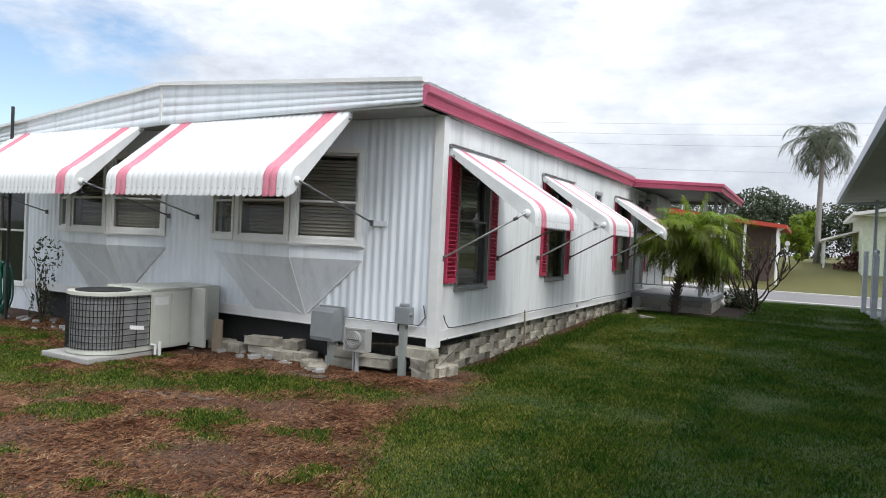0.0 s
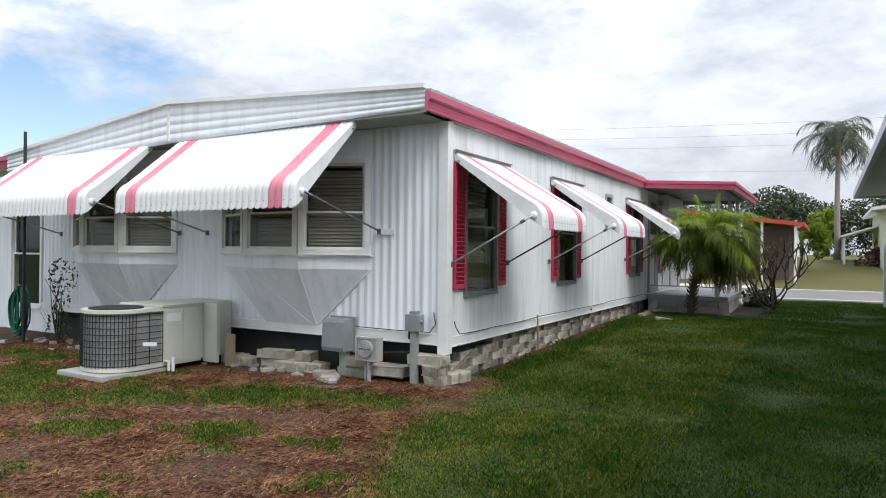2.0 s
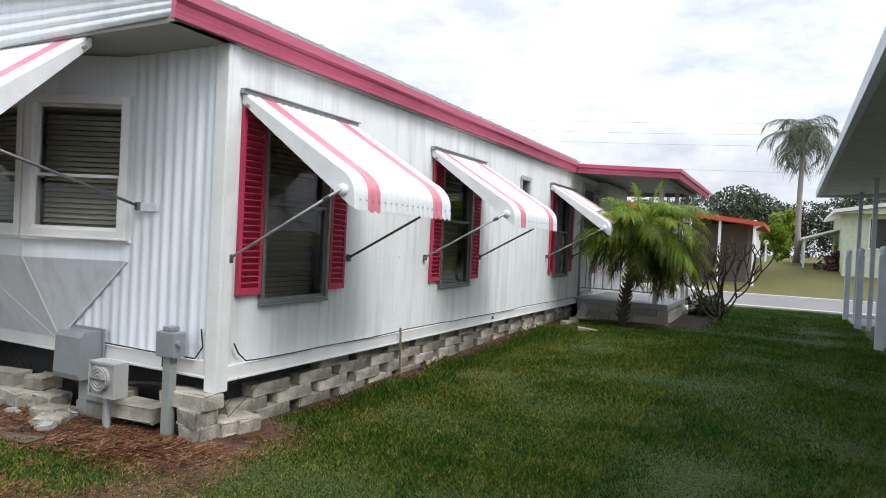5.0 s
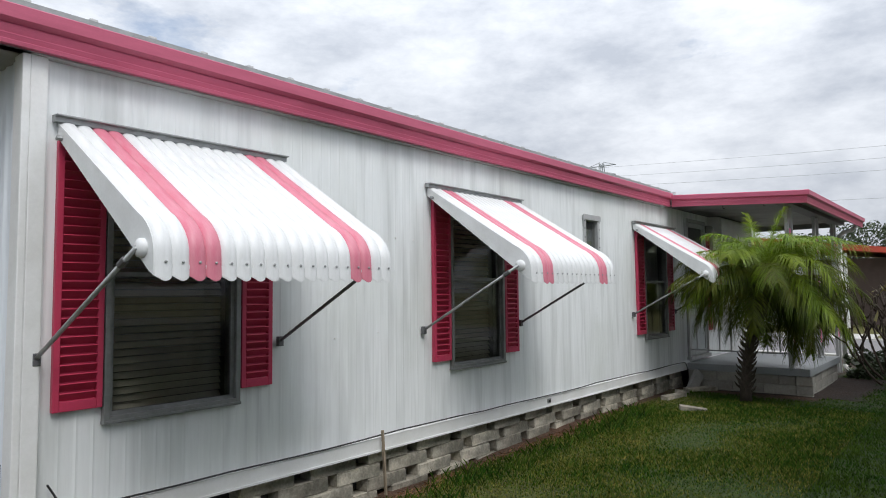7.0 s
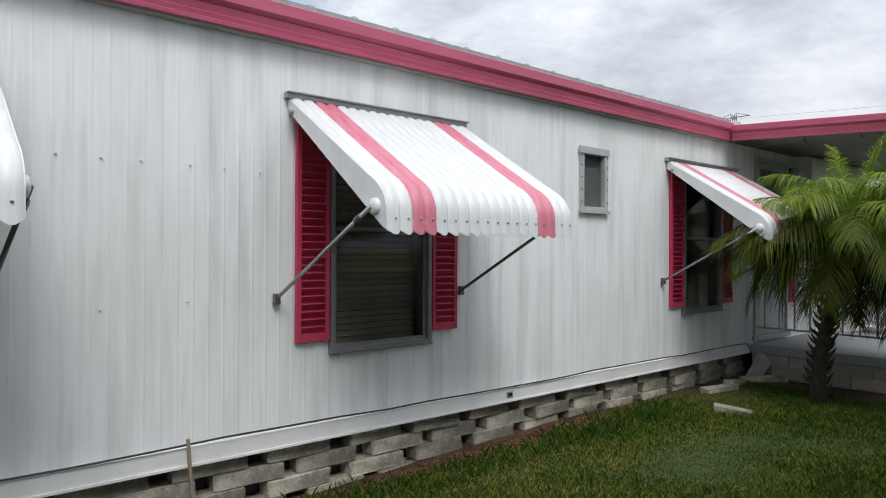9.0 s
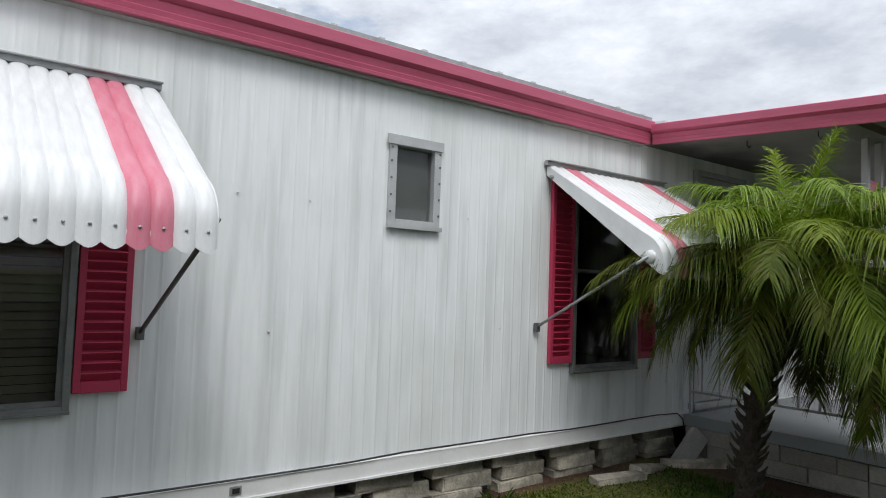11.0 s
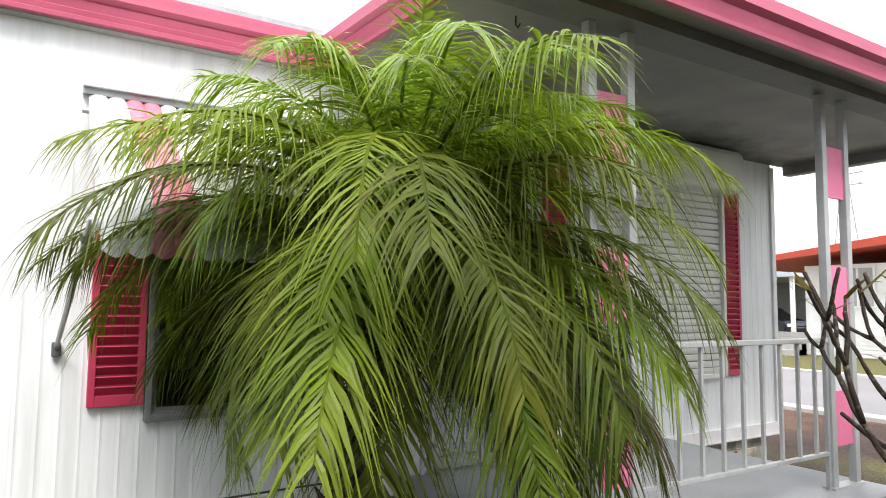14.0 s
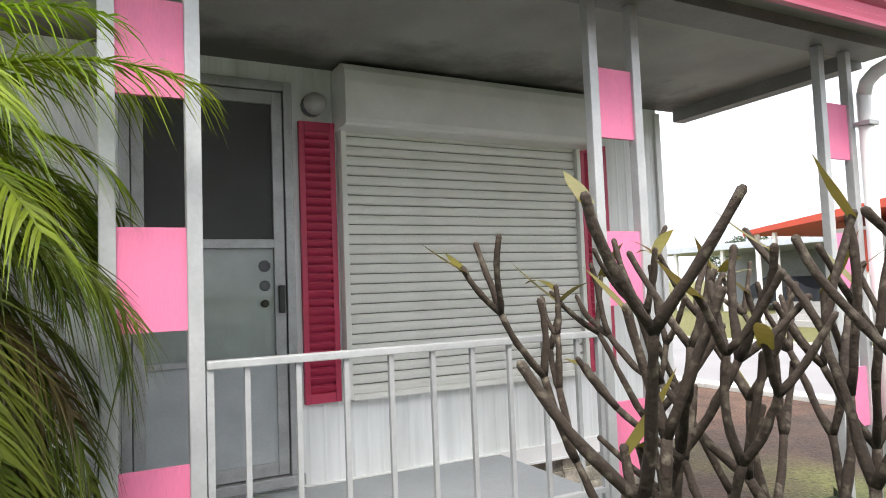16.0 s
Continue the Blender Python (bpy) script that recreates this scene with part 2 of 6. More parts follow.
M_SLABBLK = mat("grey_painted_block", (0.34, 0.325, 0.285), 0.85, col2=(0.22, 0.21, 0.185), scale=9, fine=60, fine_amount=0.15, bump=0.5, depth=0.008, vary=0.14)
M_SLAB = mat("painted_porch_floor", (0.30, 0.32, 0.33), 0.5, col2=(0.24, 0.255, 0.26), scale=3, fine_amount=0.07)
# near black, so that the shade below the floors is in the colour
M_UNDERSHADE = mat("underfloor_shade_fill", (0.055, 0.055, 0.055), 0.95)
M_ACBEIGE = mat("beige_ac_cabinet", (0.60, 0.61, 0.54), 0.45, col2=(0.48, 0.49, 0.43), scale=4, fine_amount=0.03)
M_WIRE = mat("ac_guard_wire", (0.03, 0.03, 0.03), 0.5, 0.4)
M_COIL = mat("ac_coil_fins", (0.34, 0.34, 0.34), 0.6, 0.2, fine=200, fine_amount=0.2)
M_CONC = mat("bare_concrete", (0.40, 0.39, 0.37), 0.9, col2=(0.28, 0.27, 0.26), scale=8, fine_amount=0.15, bump=0.4, vary=0.12)
# concrete with the shade under the carport roof put into a darker grey
M_SHADEC = mat("shaded_carport_concrete", (0.20, 0.205, 0.215), 0.7, col2=(0.14, 0.14, 0.15), scale=3, fine_amount=0.1, bump=0.3)
M_GREYBOX = mat("grey_meter_enamel", (0.25, 0.27, 0.28), 0.45, fine_amount=0.04)
M_POSTGRN = mat("weathered_post", (0.27, 0.30, 0.28), 0.7)
M_HOSE = mat("green_hose", (0.015, 0.13, 0.085), 0.35)
M_BLACK = mat("black_rubber", (0.02, 0.02, 0.02), 0.5)
M_BRASS = mat("tarnished_brass", (0.32, 0.25, 0.12), 0.35, 0.8)
M_ROLL = mat("ivory_roller_shutter", (0.77, 0.77, 0.72), 0.45, col2=(0.64, 0.64, 0.59), scale=5, fine_amount=0.03)
M_SIDING = mat("blue_white_vinyl", (0.64, 0.67, 0.72), 0.45, col2=(0.56, 0.59, 0.64), scale=2, stretch=(1, 1, 8), fine_amount=0.03, vary=0.02)
M_NPOST = mat("pale_grey_post", (0.50, 0.54, 0.60), 0.5, fine_amount=0.03)
M_ROAD = mat("asphalt_road", (0.20, 0.19, 0.19), 0.9, col2=(0.15, 0.145, 0.145), scale=0.8, fine=90, fine_amount=0.2, bump=0.4)
M_KERB = mat("concrete_kerb", (0.50, 0.49, 0.46), 0.85, col2=(0.38, 0.37, 0.34), scale=3)
M_REDROOF = mat("orange_red_roof", (0.45, 0.055, 0.025), 0.55, col2=(0.36, 0.05, 0.03), scale=2)
M_BROWN = mat("brown_screen_wall", (0.10, 0.07, 0.06), 0.7)
M_GREENH = mat("pale_green_wall", (0.62, 0.68, 0.52), 0.6, fine_amount=0.03)
M_CAR = mat("dark_car_paint", (0.03, 0.035, 0.05), 0.2, 0.3, fine_amount=0.02, bump=0)
M_TRUNK = mat("palm_trunk_fibre", (0.055, 0.042, 0.03), 0.95, col2=(0.03, 0.022, 0.016), scale=14, fine=60, fine_amount=0.3, bump=0.8, depth=0.02)
M_GTRUNK = mat("grey_palm_trunk", (0.26, 0.24, 0.22), 0.9, fine_amount=0.15)
M_BARK = mat("plumeria_bark", (0.040, 0.027, 0.018), 0.85, col2=(0.17, 0.145, 0.105), scale=30, amount=0.8, ramp=(0.54, 0.72), fine=70, fine_amount=0.2, bump=0.6, depth=0.01)
M_FROND = leaf_mat("palm_leaflets", (0.122, 0.202, 0.011), (0.210, 0.268, 0.022), 0.42, 0.45, 0.3)
M_FROND2 = leaf_mat("young_palm_leaflets", (0.16, 0.27, 0.012), (0.24, 0.33, 0.025), 0.4, 0.3)
# darker green for low fronds: shade inside the crown is put into the colour
M_FROND3 = leaf_mat("low_shaded_palm_leaflets", (0.055, 0.090, 0.006), (0.110, 0.122, 0.013), 0.34, 0.5, 0.25)
M_DEADF = leaf_mat("dry_palm_leaflets", (0.085, 0.065, 0.018), (0.11, 0.075, 0.026), 0.25)
M_STALK = mat("frond_stalk", (0.13, 0.16, 0.04), 0.5)
M_FARFR = leaf_mat("far_palm_leaflets", (0.062, 0.08, 0.036), (0.045, 0.06, 0.026), 0.25)
M_PLEAF = leaf_mat("plumeria_leaf", (0.12, 0.115, 0.022), (0.17, 0.12, 0.022), 0.3)
M_DKTREE = leaf_mat("dark_tree_leaves", (0.035, 0.055, 0.024), (0.055, 0.075, 0.032), 0.2)
M_LITREE = leaf_mat("lime_tree_leaves", (0.14, 0.22, 0.015), (0.21, 0.28, 0.02), 0.35)
M_REDLEAF = leaf_mat("red_shrub_leaves", (0.09, 0.02, 0.02), (0.06, 0.03, 0.02), 0.2)
M_GRASS = leaf_mat("grass_blades", (0.023, 0.074, 0.006), (0.070, 0.112, 0.013), 0.35, 0.75, 0.15, 0.6)
M_YELGR = leaf_mat("yellowing_grass_blades", (0.13, 0.16, 0.018), (0.25, 0.22, 0.05), 0.3, 0.75, 0.15, 0.45)
M_DRYGR = leaf_mat("dry_grass_blades", (0.26, 0.145, 0.075), (0.38, 0.26, 0.15), 0.2, 0.8, 0.15, 0.45)
M_NEEDLE = leaf_mat("fallen_pine_needles", (0.105, 0.042, 0.021), (0.235, 0.120, 0.066), 0.1, 0.85, 0.15, 0.55)
M_DOORBLUE = mat("pale_door_paint", (0.72, 0.77, 0.75), 0.5, fine_amount=0.03)
M_MESH = mat("dark_insect_mesh", (0.05, 0.05, 0.052), 0.7, col2=(0.075, 0.075, 0.075), scale=3, fine=300, fine_amount=0.2)
M_SCRAP = mat("soiled_paving", (0.15, 0.125, 0.105), 0.95, col2=(0.09, 0.06, 0.045), scale=14, amount=0.9, fine=60, fine_amount=0.25, bump=0.6, depth=0.01)
M_KICK = mat("grey_door_panel", (0.40, 0.43, 0.44), 0.45, fine_amount=0.04)
M_TERRA = mat("terracotta", (0.36, 0.13, 0.07), 0.8)
M_WOOD = mat("old_wood", (0.30, 0.24, 0.17), 0.8, scale=3, stretch=(1, 1, .2))


def ground_material():
    m = mat("lawn_soil", (0.050, 0.022, 0.012), 0.95, col2=(0.110, 0.058, 0.034), scale=2.6, amount=1.0, fine=38, fine_amount=0.62, bump=1.0, depth=0.03)
    n, l = m.node_tree.nodes, m.node_tree.links
    hs = n["Hue/Saturation/Value"]
    at = n.new("ShaderNodeAttribute")
    at.attribute_name = "turf"
    raw = hs.inputs["Color"].links[0].from_socket
    mu = n.new("ShaderNodeAttribute")
    mu.attribute_name = "mulch_shade"
    mm = n.new("ShaderNodeMix")
    mm.data_type = 'RGBA'
    # bed mulch, set near black so that foliage shade is in its colour too
    mm.inputs["B"].default_value = (0.018, 0.012, 0.009, 1)
    l.new(mu.outputs["Fac"], mm.inputs["Factor"])
    l.new(raw, mm.inputs["A"])
    src = mm.outputs["Result"]
    g1 = n.new("ShaderNodeTexNoise")
    g1.inputs["Scale"].default_value, g1.inputs["Detail"].default_value = 1.3, 8
    l.new(n["Texture Coordinate"].outputs["Object"], g1.inputs["Vector"])
    gm = n.new("ShaderNodeMix")
    gm.data_type = 'RGBA'
    gm.inputs["A"].default_value, gm.inputs["B"].default_value = (0.030, 0.058, 0.008, 1), (0.140, 0.122, 0.036, 1)
    rp = n.new("ShaderNodeMapRange")
    rp.inputs["From Min"].default_value, rp.inputs["From Max"].default_value, rp.inputs["To Max"].default_value = 0.4, 0.7, 0.14
    l.new(g1.outputs["Fac"], rp.inputs["Value"])
    sr = n.new("ShaderNodeAttribute")
    sr.attribute_name = "sere"
    ds = n.new("ShaderNodeMath")
    ds.operation, ds.use_clamp = 'MULTIPLY_ADD', True
    l.new(sr.outputs["Fac"], ds.inputs[0])
    ds.inputs[1].default_value = 0.8
    l.new(rp.outputs["Result"], ds.inputs[2])
    l.new(ds.outputs["Value"], gm.inputs["Factor"])
    mx = n.new("ShaderNodeMix")
    mx.data_type = 'RGBA'
    l.new(at.outputs["Fac"], mx.inputs["Factor"])
    l.new(src, mx.inputs["A"])
    l.new(gm.outputs["Result"], mx.inputs["B"])
    l.new(mx.outputs["Result"], hs.inputs["Color"])
    return m


M_GROUND = ground_material()


# ---- building helpers ----
def mesh_of(name, bm, material, smooth=False):
    me = bpy.data.meshes.new(name)
    bmesh.ops.recalc_face_normals(bm, faces=bm.faces)
    if smooth:
        for f in bm.faces:
            f.smooth = True
    bm.to_mesh(me)
    bm.free()
    if material:
        me.materials.append(material)
    return me


def part(name, bm, material, parent, label="", smooth=False, at=None):
    """Links a bmesh (or a shared mesh) as one mesh object under a thing or under a part."""
    me = bm if isinstance(bm, bpy.types.Mesh) else mesh_of(name, bm, material, smooth)
    ob = new(name, me)
    if parent:
        ob.parent = parent
    if at is not None:
        ob.matrix_basis = at
    if label:
        ob["label"] = label
    return ob


def thing(name, label, category, m=None, group="", kind=""):
    ob = new(name)
    ob.empty_display_size = 0.1
    if m is not None:
        ob.matrix_basis = m
    return tagged(ob, label, category, group, kind)


def solid(name, bm, material, label, category, m=None, group="", kind="", smooth=False):
    ob = part(name, bm, material, None, smooth=smooth, at=m)
    return tagged(ob, label, category, group, kind)


def box(bm, x0, x1, y0, y1, z0, z1, bevel=0.0):
    m = Matrix.Translation(((x0 + x1) / 2, (y0 + y1) / 2, (z0 + z1) / 2)) @ Matrix.Diagonal((abs(x1 - x0), abs(y1 - y0), abs(z1 - z0), 1))
    made = bmesh.ops.create_cube(bm, size=1, matrix=m)
    if bevel:
        edges = list({ed for v in made["verts"] for ed in v.link_edges})
        bmesh.ops.bevel(bm, geom=edges, offset=bevel, segments=2, affect='EDGES', profile=0.6)
    return bm


def boxes(*rows, bevel=0.0):
    bm = bmesh.new()
    for r in rows:
        box(bm, *r, bevel=bevel)
    return bm


def tube(bm, pts, radii, seg=8, caps=True):
    """A round tube along points, with a radius for each."""
    pts = [Vector(p) for p in pts]
    radii = radii if isinstance(radii, (list, tuple)) else [radii] * len(pts)
    rings, side = [], None
    for i, p in enumerate(pts):
        d = (pts[min(i + 1, len(pts) - 1)] - pts[max(i - 1, 0)]).normalized()
        if side is None:
            side = d.cross(Vector((0, 0, 1)) if abs(d.z) < 0.9 else Vector((1, 0, 0))).normalized()
        side = (side - d * side.dot(d)).normalized()
        up = d.cross(side)
        rings.append([bm.verts.new(p + (side * math.cos(k * math.tau / seg) + up * math.sin(k * math.tau / seg)) * radii[i]) for k in range(seg)])
    for r0, r1 in zip(rings, rings[1:]):
        for k in range(seg):
            bm.faces.new((r0[k], r0[(k + 1) % seg], r1[(k + 1) % seg], r1[k]))
    if caps:
        bm.faces.new(rings[0][::-1])
        bm.faces.new(rings[-1])
    return bm


def prism(bm, poly, axis, lo, hi):
    """A polygon of two coordinates pushed along an axis (0: x, 1: y, 2: z)."""
    def at(p, c):
        q = list(p)
        q.insert(axis, c)
        return q
    a = [bm.verts.new(at(p, lo)) for p in poly]
    b = [bm.verts.new(at(p, hi)) for p in poly]
    n = len(poly)
    for i in range(n):
        bm.faces.new((a[i], a[(i + 1) % n], b[(i + 1) % n], b[i]))
    bm.faces.new(a[::-1])
    bm.faces.new(b)
    return bm


def rough_block(w, d, h, seed, jag=0.006):
    """A worn block: a cut cube whose corners and faces are uneven."""
    rnd = random.Random(seed)
    bm = boxes((-w / 2, w / 2, -d / 2, d / 2, 0, h), bevel=min(w, d, h) * 0.09)
    for v in bm.verts:
        v.co += Vector((rnd.uniform(-jag, jag), rnd.uniform(-jag, jag), rnd.uniform(-jag, jag)))
    return bm


SIDE = Matrix(((0, 1, 0, 0), (-1, 0, 0, 0), (0, 0, 1, 0), (0, 0, 0, 1)))   # local y looks along +x


def on_side(y, z, x=0.0):
    return Matrix.Translation((x, y, z)) @ SIDE


def on_back(x, z, y=0.0):
    return Matrix.Translation((x, y, z)) @ Matrix.Rotation(math.pi, 4, 'Z')


def smooth01(v):
    v = min(1, max(0, v))
    return v * v * (3 - 2 * v)


def ground_z(x, y):
    rise = 0.12 * smooth01((y - 1.0) / 5.0) * (1 - smooth01((y - 10.5) / 4.0))
    rise *= 1 - smooth01((x - 5) / 10) if x > 5 else 1
    rise += 1.05 * smooth01((y - 23) / 19.0) * smooth01((x + 8) / 6.0)
    near = 1 if abs(x) < 12 and -10 < y < 15.5 else 0
    return rise + near * (0.018 * noise.noise((x * 0.7, y * 0.7, 0)) + 0.007 * noise.noise((x * 3, y * 3, 5)))


def turf_at(x, y):
    """How much of the ground is covered by grass, from 0 to 1."""
    n1 = noise.noise((x * 0.55, y * 0.8, 3.3)) + 0.5 * noise.noise((x * 1.9, y * 2.2, 8.1))
    if y > 10.5 and -1.0 < x < 1.5 and y < 15.5:
        return smooth01(n1 - 0.1)
    if y < 0.5:
        edge = 0.25 if y > -1.0 else 0.25 + 0.22 * (-1.0 - y)
        lawn = smooth01((x - edge + 0.45 * n1) / 0.7)
        n2 = noise.noise((x * 1.3 + 4, y * 1.9, 1.7)) + 0.7 * noise.noise((x * 4.6, y * 5.2, 6.4))
        if x < 1.2:
            # a loose band of grass runs across the bare soil behind the house
            mid = -1.15 + 0.62 * (x + 0.75)
            band = 1.35 - abs(y - mid) / (0.72 + 0.25 * n1)
            lawn = max(lawn, smooth01(band * 0.9 + 0.75 * n2 - 0.1) * 0.72 * smooth01((-0.5 - y) / 0.4))
            lawn = max(lawn, smooth01((n2 - 0.12) * 2.0) * 0.7 * smooth01((-0.6 - y) / 0.4))
            if x < -3.3:
                lawn = max(lawn, 0.8 * smooth01((n2 + 0.5) * 2) * smooth01((-0.7 - y) / 0.4))
    else:
        lawn = 1.0
    if y >= 0.0:
        lawn = min(lawn, smooth01((x + 0.0 + 0.25 * n1) / 0.25))
        if 7.0 < y < 8.6 and x < 1.75:
            lawn = min(lawn, smooth01((8.15 - y + 0.3 * n1) / 0.4))
        if y >= 8.4 and y < 10.8:
            lawn = min(lawn, smooth01((x - 2.1 + 0.3 * n1) / 0.3))
    return lawn


# ---- ground, road, distance ----
def axis_steps(lo, hi, step, far):
    xs = [lo + step * i for i in range(int(round((hi - lo) / step)) + 1)]
    d = step
    while xs[-1] < far:
        d *= 1.45
        xs.append(xs[-1] + d)
    d = step
    while xs[0] > -far:
        d *= 1.45
        xs.insert(0, xs[0] - d)
    return xs


def build_ground():
    xs, ys = axis_steps(-9, 6, 0.12, 900), axis_steps(-8, 16, 0.12, 900)
    verts, turf, mulch_shade, sere = [], [], [], []
    for y in ys:
        for x in xs:
            verts.append((x, y, ground_z(x, y)))
            turf.append(turf_at(x, y) if -10 < x < 8 and -9 < y < 17 else 1.0)
            mulch_shade.append(0.85 if -0.2 < x < 3 and 8.4 < y < 11 else (0.6 if -1.2 < x < 2.2 and 11 <= y < 15.6 else 0.0))
            sere.append(0.85 if y > 21.5 else (0.0 if y < -0.2 else 0.75 * smooth01((1.6 - x) / 1.5)))
    w = len(xs)
    faces = [(j * w + i, j * w + i + 1, (j + 1) * w + i + 1, (j + 1) * w + i) for j in range(len(ys) - 1) for i in range(w - 1)]
    me = bpy.data.meshes.new("ground")
    me.from_pydata(verts, [], faces)
    at = me.attributes.new("turf", 'FLOAT', 'POINT')
    at.data.foreach_set("value", turf)
    at = me.attributes.new("mulch_shade", 'FLOAT', 'POINT')
    at.data.foreach_set("value", mulch_shade)
    at = me.attributes.new("sere", 'FLOAT', 'POINT')
    at.data.foreach_set("value", sere)
    me.materials.append(M_GROUND)
    me.polygons.foreach_set("use_smooth", [True] * len(faces))
    tagged(new("ground", me), "patchy green lawn and reddish bare soil", "lawn", kind="structure")


build_ground()

solid("road", boxes((-120, 120, 16.0, 21.4, -0.2, 0.012)), M_ROAD, "grey asphalt street between mown lawns", "road", kind="structure")
for n, (y0, y1) in enumerate(((15.72, 16.0), (21.4, 21.62))):
    kb = thing("kerb", "pale concrete kerb along the grey street", "kerb", kind="structure")
    for i in range(24):
        part("kerb_stone", boxes((-36 + 3 * i, -33.015 + 3 * i, y0, y1, -0.1, 0.06), bevel=0.015), M_KERB, kb)
drive = boxes((-2.6, 0.6, 21.62, 27.5, -0.1, 0.03))
solid("driveway", drive, M_KERB, "pale concrete drive running to the street", "driveway", kind="structure")


# ---- the mobile home: walls ----
HOUSE_L, HOUSE_E = -7.07, 12.03
Z0, ZT = 0.42, 2.66
W1 = (0.369, 1.148, 0.862, 2.25)
W2 = (3.137, 3.906, 0.866, 2.25)
W3 = (7.085, 7.833, 0.872, 2.25)
SW = (5.488, 5.862, 1.808, 2.33)
DOOR = (8.60, 9.414, 0.49, 2.543)
ROLL = (9.70, 11.24, 0.90, 2.34)


def ribbed_wall(name, lo, hi, openings, place, inward, rib, height, material, label, kind_of_rib="round"):
    """Siding with upright ribs: an outer skin cut round the openings and a flat inner skin behind it."""
    cuts = {lo, hi}
    for u0, u1, _, _ in openings:
        cuts |= {u0, u1}
    count = int(round((hi - lo) / rib))
    for i in range(count):
        base = lo + (hi - lo) * i / count
        for f in (0.0, 0.18, 0.32, 0.5, 0.64, 0.82) if kind_of_rib == "round" else (0.0, 0.1, 0.16, 0.24, 0.3):
            cuts.add(round(base + f * rib, 4))
    us = sorted(c for c in cuts if lo <= c <= hi)
    bm = bmesh.new()

    def lift(u):
        ph = ((u - lo) / rib) % 1.0
        if kind_of_rib == "round":
            return height * 0.5 * (1 - math.cos(ph * math.tau))
        return height * max(0, 1 - abs(ph - 0.16) / 0.12)

    for u0, u1 in zip(us, us[1:]):
        if u1 - u0 < 1e-5:
            continue
        mid = (u0 + u1) / 2
        gaps = sorted((z0, z1) for a0, a1, z0, z1 in openings if a0 <= mid <= a1)
        z = Z0
        for z0, z1 in gaps + [(ZT, ZT)]:
            if z0 > z:
                for skin in (0, 1):
                    d0, d1 = (lift(u0), lift(u1)) if not skin else (-0.1, -0.1)
                    q = [bm.verts.new(place(u, d, h)) for u, d, h in ((u0, d0, z), (u1, d1, z), (u1, d1, z0), (u0, d0, z0))]
                    bm.faces.new(q)
            z = max(z, z1)
    for a0, a1, z0, z1 in openings:
        for p, q in (((a0, z0), (a1, z0)), ((a1, z0), (a1, z1)), ((a1, z1), (a0, z1)), ((a0, z1), (a0, z0))):
            vs = [bm.verts.new(place(p[0], 0.0, p[1])), bm.verts.new(place(q[0], 0.0, q[1])), bm.verts.new(place(q[0], -0.1, q[1])), bm.verts.new(place(p[0], -0.1, p[1]))]
            bm.faces.new(vs)
    return solid(name, bm, material, label, "wall", kind="structure")


ribbed_wall("wall_east", 0.0, HOUSE_E, [W1, W2, W3, SW, DOOR], lambda u, d, z: (d, u, z), -1, 0.0802, 0.0023, M_WALL,
            "white ribbed aluminium siding streaked with grey grime", "pan")
BAYS = [(-3.02, -1.04, 1.2, 2.4), (-6.09, -4.13, 1.2, 2.4)]
ribbed_wall("wall_south", HOUSE_L, 0.0, BAYS, lambda u, d, z: (u, -d, z), -1, 0.101, 0.014, M_BACK, "white corrugated aluminium end wall of the mobile home")
solid("wall_north", boxes((HOUSE_L, -0.1, HOUSE_E - 0.1, HOUSE_E - 0.002, Z0, ZT)), M_WALL, "white aluminium end wall", "wall", kind="structure")
solid("wall_west", boxes((HOUSE_L, HOUSE_L + 0.1, 0.1, HOUSE_E - 0.1, Z0, ZT)), M_WALL, "white aluminium far side wall", "wall", kind="structure")
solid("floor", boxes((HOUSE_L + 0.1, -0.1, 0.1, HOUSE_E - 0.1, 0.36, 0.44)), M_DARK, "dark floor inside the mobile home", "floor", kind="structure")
solid("ceiling", boxes((HOUSE_L + 0.1, -0.1, 0.1, HOUSE_E - 0.1, 2.60, 2.655)), M_SOFFIT, "plain ceiling inside the mobile home", "ceiling", kind="structure")
bm = boxes((0.0, 0.022, 0.06, HOUSE_E, 0.375, 0.465), (0.0, 0.03, 0.06, HOUSE_E, 0.365, 0.378))
solid("trim_east", bm, M_WHITE, "white metal skirt strip along the siding", "trim", kind="structure")
bm = boxes((HOUSE_L, -0.07, -0.026, 0.0, 0.40, 0.50), (HOUSE_L, -0.07, -0.036, 0.0, 0.388, 0.402))
solid("trim_south", bm, M_WHITE, "white metal skirt strip under the end wall", "trim", kind="structure")
bm = boxes((-0.075, 0.035, -0.035, 0.0, 0.30, 2.66), (0.0, 0.035, 0.0, 0.075, 0.30, 2.66), bevel=0.006)
solid("corner_trim", bm, M_WHITE, "white metal corner post of the mobile home", "trim", kind="structure")
bm = boxes((-0.05, 0.02, HOUSE_E - 0.03, HOUSE_E + 0.02, 0.40, 2.62), bevel=0.004)
solid("corner_trim", bm, M_WHITE, "white metal corner trim at the street end", "trim", kind="structure")

# cable stapled along the skirt
bm = bmesh.new()
rc = random.Random(4)
pts = [(0.034, 0.12, 0.62), (0.036, 0.16, 0.55), (0.034, 0.24, 0.485)]
y = 0.4
while y < 8.3:
    pts.append((0.034, y, 0.482 + rc.uniform(-0.008, 0.008)))
    y += 0.35
pts += [(0.034, 8.38, 0.475), (0.034, 8.46, 0.42), (0.034, 8.48, 0.33)]
tube(bm, pts, 0.0055, 6)
solid("cable", bm, M_BLACK, "thin black cable stapled along the white skirt", "cable")
bm = bmesh.new()
